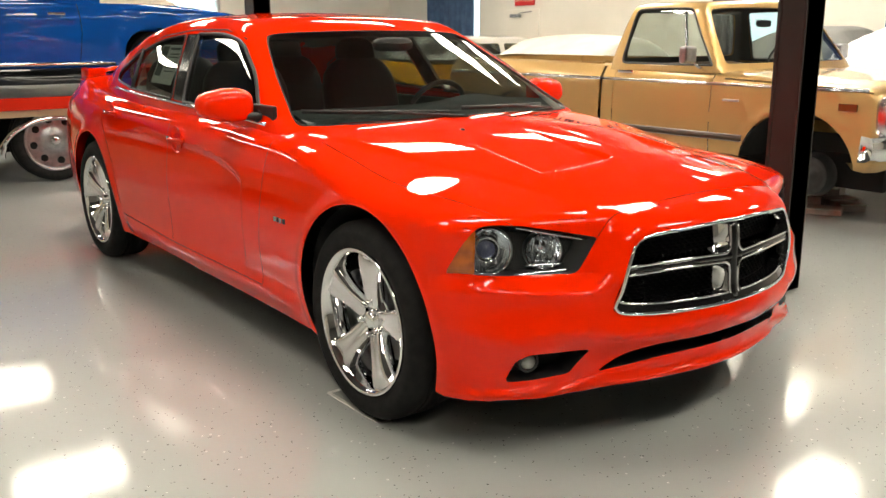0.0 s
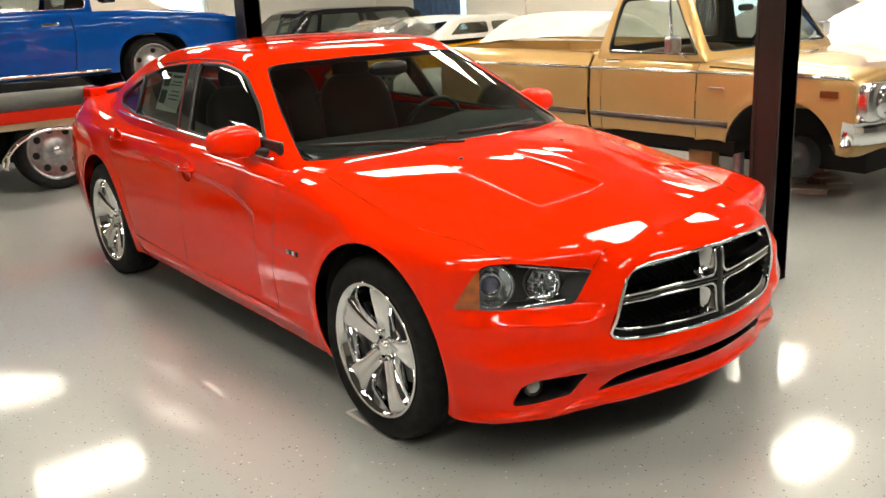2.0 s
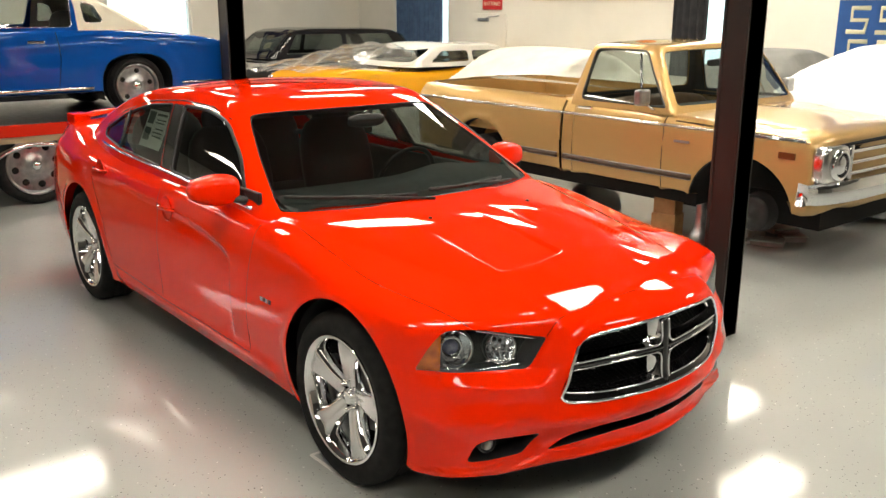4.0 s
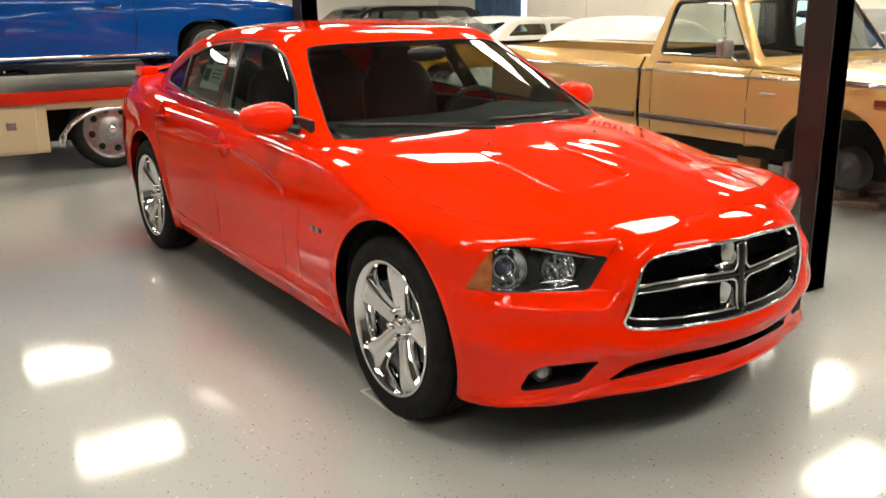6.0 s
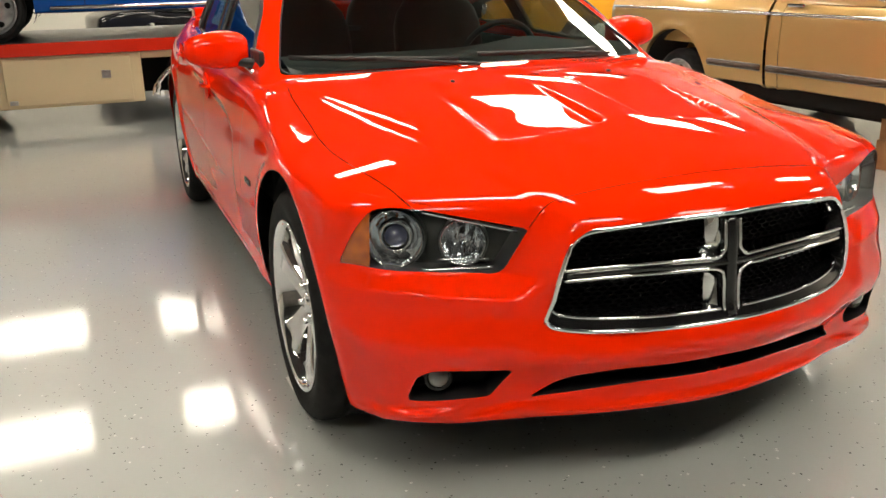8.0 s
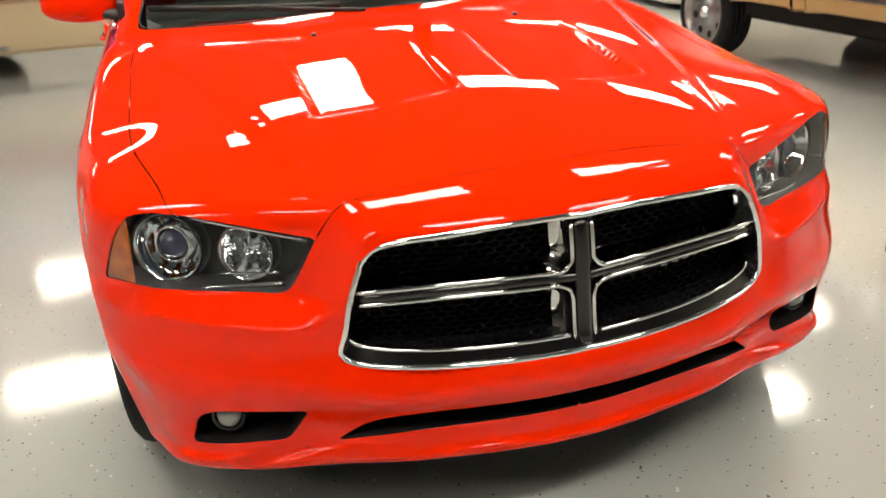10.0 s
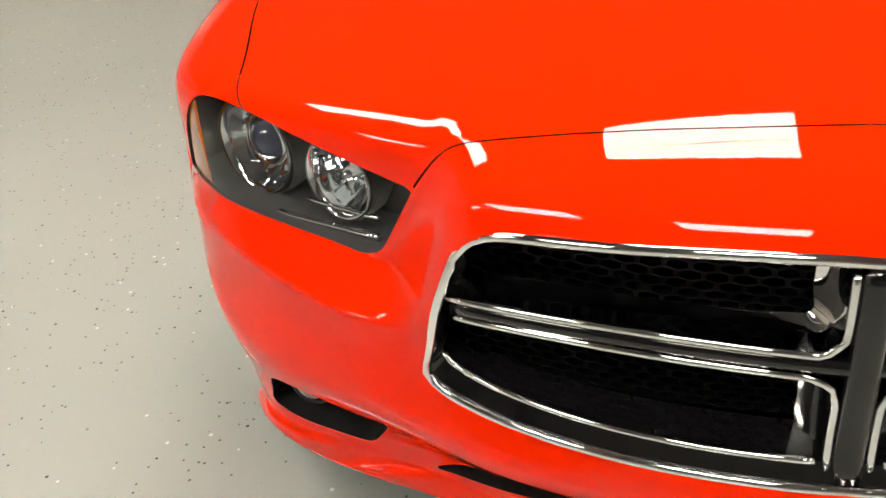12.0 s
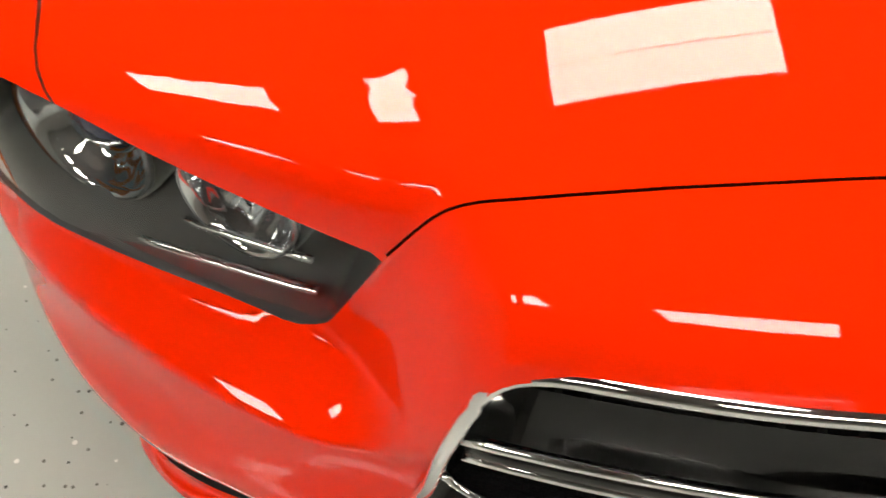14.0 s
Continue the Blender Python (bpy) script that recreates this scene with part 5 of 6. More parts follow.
        box("head", (-0.90, -k * 1.09 - 0.07, 1.14), (-0.83, -k * 1.09 + 0.07, 1.27), STEEL, mir, "", 0.02)
        box("door_handle", (-1.66, -k * 0.955 - 0.02, 1.045), (-1.50, -k * 0.955 + 0.02, 1.07), CHROME, car, "chrome door handle", 0.008)
        box("marker_light", (0.31, -k * 0.99 - 0.008, 0.855), (0.44, -k * 0.99 + 0.008, 0.905), AMBERDARK, car, "dark amber side marker", 0.004)
        box("fender_emblem", (-0.60, -k * 0.992 - 0.008, 0.870), (-0.46, -k * 0.992 + 0.008, 0.888), STEEL, car, "small dull fender emblem", 0.004)
        for cx in (0.0, -2.95):
            a = np.radians(np.linspace(9, 171, 40))
            al = np.stack([cx + 0.452 * np.cos(a), np.full(40, -0.955 * k), 0.40 + 0.432 * np.sin(a)], 1)
            mesh("wheel_well", np.vstack([al, al + [0, 0.4 * k, 0]]), [(i, i + 1, 41 + i, 40 + i) for i in range(39)], VOID, car, "dark wheel well")
            if cx < -1:
                wheel(cx, -0.80 * k, 0.335, 0.335, 0 if k > 0 else 180, "wheel", car, "eight")
            else:
                lathe("brake_drum", [(0.0, 0.05), (0.035, 0.05), (0.04, 0.03), (0.10, 0.02), (0.135, 0.012), (0.145, -0.01), (0.145, -0.09), (0.16, -0.10)], BLACK, car, "bare dull brake drum with the wheel taken off", 32, "y", Matrix.Translation((0.0, -0.74 * k, 0.36)) @ pose(0, 0, 0, 0, 0, 0 if k < 0 else 180))
        blob("lamp_bezel", (0.075, 0.185, 0.135), (0.575, -0.76 * k, 0.825), BRIGHT, car, "chrome head lamp surround", 5.0, 28)
        lathe("head_lamp", [(0.0, 0.035), (0.05, 0.03), (0.085, 0.01), (0.09, -0.02)], HALO, car, "round head lamp", 32, "x", Matrix.Translation((0.645, -0.75 * k, 0.825)))
        lathe("lamp_ring", [(0.088, 0.03), (0.10, 0.035), (0.115, 0.02), (0.115, -0.03)], CHROME, car, "chrome lamp ring", 32, "x", Matrix.Translation((0.645, -0.75 * k, 0.825)))
    for z in (0.74, 0.82, 0.90):
        box("grille_bar", (0.585, -0.58, z - 0.015), (0.635, 0.58, z + 0.015), CHROME, car, "chrome grille bar", 0.01)
    box("grille_back", (0.56, -0.86, 0.70), (0.588, 0.86, 0.93), VOID, car, "dark grille back")
    for y in (-0.58, 0.53):
        box("grille_upright", (0.58, y, 0.70), (0.64, y + 0.05, 0.95), CHROME, car, "chrome grille upright", 0.01)
    vs, fs = [], []
    ys = np.linspace(-1.0, 1.0, 25)
    for y in ys:
        xb = 0.70 - 0.13 * abs(y) ** 4
        for dx, dz in ((0.0, 0.0), (0.035, 0.02), (0.045, 0.07), (0.045, 0.12), (0.03, 0.165), (-0.04, 0.175), (-0.05, 0.0)):
            vs.append((xb + dx - 0.04, y, 0.53 + dz))
    for i in range(24):
        fs += [(i * 7 + j, i * 7 + (j + 1) % 7, (i + 1) * 7 + (j + 1) % 7, (i + 1) * 7 + j) for j in range(7)]
    mesh("bumper", vs, fs + [tuple(range(7)), tuple(range(168, 175))[::-1]], CHROME, car, "chrome front bumper")
    ring = [(-1.02 + 0.07 * math.sin(a), 0.40 + 0.20 * math.cos(a), 1.14 + 0.17 * math.sin(a)) for a in np.linspace(0, 2 * math.pi, 29)[:-1]]
    tube("steering_wheel", ring, 0.012, BLACK, car, "black steering wheel", 6, True)
    blob("bench_seat", (0.13, 0.78, 0.22), (-1.58, 0, 0.90), SADDLE, car, "brown bench seat", 4.0, 20)
    box("dashboard", (-0.95, -0.82, 1.02), (-0.74, 0.82, 1.12), DASH, car, "dark dashboard", 0.03)
    blob("inner_mirror", (0.012, 0.11, 0.03), (-0.96, 0, 1.44), BLACK, car, "inner mirror", 3.0, 14)
    # chassis as plain boxes, carried low to block light under the truck
    bm = bmesh.new()
    for lo, hi in (((-3.7, -0.55, 0.27), (0.45, 0.55, 0.52)), ((-2.5, -0.84, 0.36), (-0.45, 0.84, 0.50)), ((-3.8, -0.86, 0.44), (-3.42, 0.86, 0.52))):
        box_bm(bm, lo, hi)
    part("chassis_block", bm, VOID, car, "near-black chassis boxes, set low to shade the floor")
    # solid near-black strip stands in for the shade under the hood lip
    tube("hood_gap_shade", [(0.60, y, 0.955 - 0.012 * (y / 0.86) ** 2) for y in np.linspace(-0.86, 0.86, 13)], 0.014, VOID, car, "near-black strip painting the shaded gap below the hood", 6)
    for px, py in ((-0.55, -0.62), (-0.55, 0.62)):
        lathe("stand", [(0.14, 0.0), (0.10, 0.03), (0.045, 0.12), (0.04, 0.41)], STEEL, car, "steel axle stand", 12, "z", Matrix.Translation((px, py, 0)))
    return car


AMBERDARK = mat_new("dark_amber", (0.10, 0.035, 0.012), 0.15, 0, 0.8)
SADDLE = vary(mat_new("saddle_vinyl", (0.16, 0.08, 0.035), 0.5), (0.12, 0.06, 0.03), 12.0)
gold_pickup(pose(-0.89, 4.2, 0))


# ---------------------------------------------------------------- flatbed with the blue coupe
def flatbed(m):
    t = thing("cream_flatbed_truck", "cream flatbed carrier truck with red deck edge and side lockers", "truck", m)
    half, y0, y1 = 1.2, -5.2, 3.0
    box("deck", (-2 * half, y0, 0.70), (-0.01, y1, 0.79), STEEL, t, "grey steel deck", 0.005)
    box("deck_edge", (-0.008, y0, 0.685), (0.03, y1, 0.80), DECKRED, t, "red painted deck edge", 0.006)
    bm = bmesh.new()
    for a, b in ((y0, -0.92), (0.30, y1)):
        box_bm(bm, (-0.60, a, 0.22), (-0.02, b, 0.684), 0.012)
    part("locker_body", bm, CREAM, t, "cream side lockers")
    box("panel_above_wheel", (-0.60, -0.92, 0.62), (-0.02, 0.30, 0.684), CREAM, t, "cream panel")
    for a, b in ((-4.1, -3.15), (-3.1, -2.15), (-2.10, -1.02), (0.40, 1.35), (1.40, 2.3)):
        d = box("locker_door", (-0.022, a, 0.245), (0.0, b, 0.655), CREAM, t, "cream locker door", 0.006)
        box("latch", (0.001, (a + b) / 2 + 0.28, 0.46), (0.014, (a + b) / 2 + 0.36, 0.53), STEEL, d, "steel latch", 0.004)
        box("hinge", (0.001, a + 0.02, 0.26), (0.014, a + 0.09, 0.30), STEEL, d, "", 0.003)
    a = np.radians(np.linspace(0, 180, 33))
    tube("wheel_arch_trim", np.stack([0 * a - 0.005, -0.32 + 0.50 * np.cos(a), 0.26 + 0.34 * np.sin(a)], 1), 0.035, CHROME, t, "bright wheel arch moulding", 8, flat=0.7)
    box("inner_wing", (-1.9, -0.9, 0.25), (-0.55, 0.28, 0.684), VOID, t, "dark wheel housing")
    wheel(-0.17, -0.32, 0.385, 0.385, 90, "wheel", t, "eight")
    box("chassis", (-1.75, y0, 0.35), (-0.70, y1, 0.69), VOID, t, "near-black chassis boxes, set low to shade the floor rails")
    for yy in (-4.6, -2.6, 2.2):
        wheel(-2.1, yy, 0.385, 0.385, -90, "wheel", t, "eight")
        wheel(-0.45, yy, 0.385, 0.385, 90, "wheel", t, "eight") if yy < -4 else None
    return t


flatbed(pose(-6.3, 0, 0))
coupe_top = spline([-1.35, -1.0, -0.5, 0.0, 0.5, 1.5, 3.0, 4.0], [0.66, 0.76, 0.84, 0.88, 0.89, 0.88, 0.87, 0.80])


def coupe_body(p):
    x, y, z = p[:, 0], np.abs(p[:, 1]), p[:, 2]
    top = z - (coupe_top(x) - 0.02 * y**2)
    dz = z - 0.55
    r0 = np.hypot(x, z - 0.33)
    side = y - (0.95 - 0.35 * dz**2 - 0.03 * ss((-x - 0.6) / 0.8) + 0.014 * np.exp(-(((z - 0.70 - 0.05 * np.cos(x * 1.1)) / 0.05) ** 2)) + 0.012 * np.exp(-(((r0 - 0.44) / 0.05) ** 2)))
    g = smax(smax(top, side, 0.10), (-1.30 + 0.12 * y**2 + 0.25 * (z - 0.6)) - x, 0.12)
    return smax(smax(g, x - 3.9, 0.1), 0.25 - z, 0.03)


coupe_roof = spline([-0.75, -0.37, -0.05, 0.2, 0.5, 1.0, 1.5, 2.0, 2.5], [0.60, 0.84, 1.01, 1.15, 1.27, 1.335, 1.31, 1.12, 0.86])
coupe_side = spline([0.8, 0.9, 1.05, 1.2, 1.3, 1.4], [0.87, 0.84, 0.775, 0.70, 0.62, 0.5])


def coupe_cabin(p):
    x, y, z = p[:, 0], np.abs(p[:, 1]), p[:, 2]
    return smax(z - (coupe_roof(x) - 0.06 * y**2), y - coupe_side(z) + 0.05 * ss((-x) / 0.8), 0.07)


def blue_coupe(m):
    car = thing("blue_coupe_car", "deep blue vintage coupe with white vinyl roof standing on a flatbed", "car", m)
    sh = Shell(coupe_body, 3.3, -0.8, 0.52, -32)
    a = np.radians(np.linspace(-28, 208, 50))
    outl = {}
    for key, cx in (("arch_rear", 0.0), ("arch_front", 2.95)):
        ca, sa = np.cos(a), np.sin(a)
        xs = cx + 0.37 * np.sign(ca) * np.abs(ca) ** 0.8
        zs = 0.32 + 0.31 * np.sign(sa) * np.abs(sa) ** 0.7
        outl[key] = sh.chart(np.stack([np.r_[xs, cx - 0.33, cx + 0.33], np.full(52, -0.93), np.r_[zs, 0.08, 0.08]], 1))
    outl["cabin"] = rounded(sh.chart([(2.3, 0, 0.87), (2.2, -0.78, 0.87), (-0.4, -0.76, 0.86), (-0.6, 0, 0.86)]), [0, 0.1, 0.1, 0], 0.06)

    def side(pts):
        d = resample(np.array(pts, float), 0.04, False)
        return sh.chart(np.stack([d[:, 0], np.full(len(d), -0.94), d[:, 1]], 1))

    outl["gap_rear"] = sh.band(side([(0.78, 0.88), (0.76, 0.6), (0.80, 0.30)]), 0.007)
    outl["gap_front"] = sh.band(side([(2.15, 0.87), (2.15, 0.30)]), 0.007)
    sh.cut(outl, 0.06, 0.055)
    hole = np.any([sh.regions[q] for q in outl], axis=0)
    x = sh.p[sh.tri].mean(1)[:, 0]
    door = ~hole & (x > 0.785) & (x < 2.15) & (sh.p[sh.tri].mean(1)[:, 1] < -0.5)
    sh.skin("body", ~hole & ~door, BLUE, car, "deep blue body")
    for s, k in (("right", 1), ("left", -1)):
        sh.skin("door", door, BLUE, car, "deep blue door", 0.0, s)
        yl = lambda xx, zz: sh.place(sh.chart([(xx, -0.94, zz)]))[0][1]
        tube("sill_trim", [(xx, k * (yl(xx, 0.30) - 0.004), 0.30) for xx in np.linspace(0.47, 2.45, 9)], 0.022, CHROME, car, "bright sill moulding", 6)
        tube("tail_trim", [(xx, k * (yl(xx, 0.32) - 0.004), 0.32) for xx in np.linspace(-0.47, -1.15, 7)], 0.014, CHROME, car, "bright lower moulding", 6)
        box("door_handle", (0.90, k * yl(0.98, 0.76) - 0.015, 0.75), (1.06, k * yl(0.98, 0.76) + 0.015, 0.775), CHROME, car, "chrome door handle", 0.006)
        for cx in (0.0, 2.95):
            wheel(cx, -0.79 * k, 0.30, 0.30, 0 if k > 0 else 180, "wheel", car, "five_slot")
            al = np.stack([cx + 0.385 * np.cos(a), np.full(50, -0.915 * k), 0.32 + 0.33 * np.sin(a)], 1)
            mesh("wheel_well", np.vstack([al, al + [0, 0.4 * k, 0]]), [(i, i + 1, 51 + i, 50 + i) for i in range(49)], VOID, car, "dark wheel well")
    for key in ("gap_rear", "gap_front"):
        for s in ("right", "left"):
            sh.skin("panel_gap", sh.regions[key], VOID, car, "", -0.012, s)
    cb = Shell(coupe_cabin, 1.6, -0.1, 0.84, 1)
    sp = lambda pts: [(px, -float(coupe_side(pz)) + 0.05 * float(ss(-px / 0.8)), pz) for px, pz in pts]
    G = rounded(cb.chart(sp([(2.15, 0.90), (0.60, 0.90), (0.56, 1.19), (1.55, 1.22)])), 0.03, 0.04)
    Q = rounded(cb.chart(sp([(0.46, 0.94), (0.27, 0.95), (0.34, 1.11), (0.46, 1.15)])), 0.03, 0.03)
    W = rounded(cb.chart([(2.35, 0, 0.92), (2.25, -0.66, 0.92), (1.72, -0.52, 1.24), (1.75, 0, 1.26)]), [0, 0.05, 0.05, 0], 0.05)
    B = rounded(cb.chart([(0.17, 0, 1.12), (0.17, -0.40, 1.10), (-0.16, -0.50, 0.93), (-0.18, 0, 0.93)]), [0, 0.05, 0.05, 0], 0.05)
    V = cb.chart([(0.53, 0, 1.33), (0.53, -0.40, 1.31), (0.53, -0.62, 1.27), (0.53, -0.75, 1.10), (0.54, -0.86, 0.85), (0.56, -0.88, 0.70), (-0.95, -0.80, 0.70), (-0.95, 0, 0.72)])
    cb.cut({"g": G, "q": Q, "w": W, "b": B, "v": V}, 0.06, 0.05)
    glass = np.any([cb.regions[q] for q in "gqwb"], axis=0)
    x = cb.p[cb.tri].mean(1)[:, 0]
    cb.skin("vinyl_roof", ~glass & cb.regions["v"], VINYL, car, "white vinyl half roof")
    cb.skin("roof", ~glass & ~cb.regions["v"], BLUE, car, "deep blue roof")
    cb.skin("windshield", cb.regions["w"], PALEGLASS, car, "windshield", -0.005)
    cb.skin("rear_window", cb.regions["b"], GLASS, car, "rear window", -0.005)
    for s, k in (("right", 1), ("left", -1)):
        cb.skin("side_window", cb.regions["g"], PALEGLASS, car, "side window", -0.006, s)
        cb.skin("opera_window", cb.regions["q"], GLASS, car, "small opera window", -0.006, s)
        tube("window_frame", cb.place(G) * [1, k, 1], 0.006, CHROME, car, "bright window frame", 6, True)
        tube("opera_frame", cb.place(Q) * [1, k, 1], 0.006, CHROME, car, "bright window frame", 6, True)
    for px in (0.35, 1.35):
        blob("seat_back", (0.10, 0.60, 0.28), (px, 0, 0.78), DASH, car, "dark seat", 3.5, 16)
    box("underbody", (-1.0, -0.52, 0.28), (3.6, 0.52, 0.60), VOID, car, "dark underbody", 0.02)
    return car


blue_coupe(pose(-7.44, 0.81, 0.79, 0, 0, -90))


# ---------------------------------------------------------------- covered and far cars
def draped(name, label, m, length, width, height, material, belt=0.62, cabin=(0.30, 0.75), seed=1.0, rough=0.03, low=0.06):
    """A car under a sheet: the sheet follows bonnet, roof and boot and hangs down in folds."""
    t = thing(name, label, "covered car", m)
    prof = spline([-length / 2 - 0.05, -length / 2 + 0.15, length * (cabin[0] - 0.5) - 0.25, length * (cabin[0] - 0.5) + 0.35, length * (cabin[1] - 0.5) - 0.35, length * (cabin[1] - 0.5) + 0.35, length / 2 - 0.2, length / 2 + 0.05],
                  [height * belt * 0.8, height * belt, height * (belt + 0.06), height * 0.98, height, height * (belt + 0.05), height * belt * 0.96, height * belt * 0.75])

    def f(p):
        x, y, z = p[:, 0], np.abs(p[:, 1]), p[:, 2]
        fold = rough * (np.sin(9 * x + seed + 2 * np.sin(3 * z)) + 0.6 * np.sin(17 * x - 7 * y + 2 * seed)) * np.clip((0.75 * height - z) / height, 0.12, 1)
        narrow = 0.16 * ss((z - belt * height) / (height * (1 - belt)))
        g = smax(z - prof(x) + 0.05 * y**2, y - (width / 2 - narrow + fold), 0.12)
        g = smax(g, x - (length / 2 - 0.12 * y**2 + fold), 0.14)
        return smax(smax(g, (-length / 2 + 0.12 * y**2 - fold) - x, 0.14), low - z, 0.02)

    sh = Shell(f, length / 2 - 0.7, -length / 2 + 0.7, height * 0.45, -60)
    sh.cut({}, 0.06, 0.05)
    sh.skin("sheet", np.ones(len(sh.tri), bool), material, t, "")
    for sx in (-1, 1):
        for sy in (-1, 1):
            lathe("tyre", [(0.20, -0.09), (0.31, -0.09), (0.32, 0), (0.31, 0.09), (0.20, 0.09)], RUBBER, t, "", 24, "y", Matrix.Translation((sx * length * 0.30, sy * (width / 2 - 0.22), 0.32)))
    return t


draped("sheeted_car", "tall vehicle under a cream dust sheet behind the pickup", pose(-6.6, 6.65, 0, 0, 0, -90), 4.4, 2.3, 1.14, DUSTSHEET, 0.60, (0.17, 0.66), 1.0, 0.02)
draped("sheeted_car", "narrow vehicle under a grey sheet by the wall", pose(-3.15, 7.5, 0, 0, 0, -90), 2.7, 1.15, 1.43, GREYSHEET, 0.78, (0.27, 0.74), 2.0, 0.02)
draped("sheeted_car", "vehicle under a plain white sheet beside the pickup", pose(-0.95, 7.1, 0, 0, 0, -90), 3.5, 2.3, 1.50, WHITESHEET, 0.80, (0.20, 0.78), 3.0, 0.015)


def plain_car(name, label, m, length, width, height, paint, cabin, wheel_x=0.31, glass=GLASS, belt=0.60, roof_paint=None):
    """A far saloon: lower body, cabin with windows, wheels, lamps and bumpers."""
    t = thing(name, label, "car", m)
    bz = height * belt
    top = spline([-length / 2 - 0.1, -length / 2 + 0.2, -length / 4, length / 4, length / 2 - 0.2, length / 2 + 0.1], [bz * 0.85, bz * 0.98, bz, bz * 0.98, bz * 0.92, bz * 0.75])

    def body(p):
        x, y, z = p[:, 0], np.abs(p[:, 1]), p[:, 2]
        g = smax(z - top(x) + 0.04 * y**2, y - (width / 2 - 0.25 * (z - 0.5) ** 2), 0.09)
        g = smax(g, x - (length / 2 - 0.10 * y**2), 0.10)
        return smax(smax(g, (-length / 2 + 0.10 * y**2) - x, 0.10), 0.24 - z, 0.03)

    c0, c1 = cabin
    if c1 - c0 > 3:
        roof = lambda x: np.interp(x, [c0 - 0.5, c0, c0 + 0.22, c0 + 0.5, c0 + 1.0, c1 - 1.0, c1 - 0.7, c1 - 0.5, c1, c1 + 0.6], [bz - 0.5, bz + 0.02, height * 0.93, height * 0.98, height * 0.995, height, height * 0.985, height * 0.95, bz + 0.02, bz - 0.35])
    else:
        roof = spline([c0 - 0.6, c0, c0 + 0.5, (c0 + c1) / 2, c1 - 0.5, c1, c1 + 0.6], [bz - 0.35, bz + 0.02, height * 0.965, height, height * 0.97, bz + 0.02, bz - 0.35])

    def cab(p):
        x, y, z = p[:, 0], np.abs(p[:, 1]), p[:, 2]
        return smax(z - roof(x) + 0.05 * y**2, y - (width / 2 - 0.07 - 0.34 * (z - bz)), 0.07)

    sh = Shell(body, length / 2 - 0.8, -length / 2 + 0.8, 0.5, -30)
    outl = {}
    a = np.radians(np.linspace(-28, 208, 36))
    for key, cx in (("a", -wheel_x * length), ("b", wheel_x * length)):
        outl[key] = sh.chart(np.stack([np.r_[cx + 0.38 * np.cos(a), cx - 0.33, cx + 0.33], np.full(38, -width / 2 + 0.02), np.r_[0.33 + 0.36 * np.sin(a), 0.1, 0.1]], 1))
    sh.cut(outl, 0.08, 0.07)
    sh.skin("body", ~(outl and np.any([sh.regions[q] for q in outl], axis=0)), paint, t, "")
    cb = Shell(cab, c1 - 0.5, c0 + 0.5, bz - 0.05, 2)
    sy = lambda z: -(width / 2 - 0.07 - 0.34 * (z - bz))
    h1 = height - 0.12
    mid = (c0 + c1) / 2
    win = {"s1": rounded(cb.chart([(x, sy(z), z) for x, z in ((c0 + 0.35, bz + 0.05), (mid - 0.05, bz + 0.05), (mid - 0.05, h1), (c0 + 0.62, h1))]), 0.03, 0.05),
           "s2": rounded(cb.chart([(x, sy(z), z) for x, z in ((mid + 0.05, bz + 0.05), (c1 - 0.35, bz + 0.05), (c1 - 0.62, h1), (mid + 0.05, h1))]), 0.03, 0.05),
           "f": rounded(cb.chart([(c1 - 0.02, 0, bz + 0.06), (c1 - 0.06, -width / 2 + 0.24, bz + 0.06), (c1 - 0.46, -width / 2 + 0.34, h1), (c1 - 0.44, 0, h1)]), [0, 0.04, 0.04, 0], 0.05),
           "r": rounded(cb.chart([(c0 + 0.02, 0, bz + 0.06), (c0 + 0.06, -width / 2 + 0.24, bz + 0.06), (c0 + 0.46, -width / 2 + 0.34, h1), (c0 + 0.44, 0, h1)]), [0, 0.04, 0.04, 0], 0.05)}
    cb.cut(win, 0.07, 0.06)
    hole = np.any([cb.regions[q] for q in win], axis=0)
    cb.skin("cabin", ~hole, roof_paint or paint, t, "")
    for key in win:
        for side in (("right", "left") if key in ("s1", "s2") else ("both",)):
            cb.skin("window", cb.regions[key], glass, t, "dark window", -0.005, side)
    for sx in (-1, 1):
        for s in (-1, 1):
            wheel(sx * wheel_x * length, -s * (width / 2 - 0.13), 0.32, 0.32, 0 if s > 0 else 180, "wheel", t, "eight")
        box("bumper", (sx * length / 2 - 0.06, -width / 2 + 0.12, 0.40), (sx * length / 2 + 0.04, width / 2 - 0.12, 0.52), CHROME, t, "bright bumper", 0.02)
    for s in (-1, 1):
        lathe("head_lamp", [(0.0, 0.03), (0.06, 0.02), (0.085, -0.01)], HALO, t, "round lamp", 24, "x", Matrix.Translation((length / 2 - 0.03, s * (width / 2 - 0.28), bz * 0.78)))
    box("interior", (c0 + 0.3, -width / 2 + 0.25, 0.3), (c1 - 0.3, width / 2 - 0.25, bz - 0.02), VOID, t, "dark interior", 0.02)
    return t


plain_car("black_wagon_car", "glossy black old station wagon parked nose-out by the wall", pose(-12.6, 6.2, 0, 0, 0, -90), 4.9, 1.85, 1.53, BLACKPAINT, (-2.3, 1.0), belt=0.66)
plain_car("yellow_coupe_car", "bright yellow coupe with a white roof, its hood under clear plastic", pose(-9.55, 6.6, 0, 0, 0, -90), 4.6, 1.78, 1.33, YELLOW, (-2.0, 0.45), belt=0.74, roof_paint=WHITEPAINT)
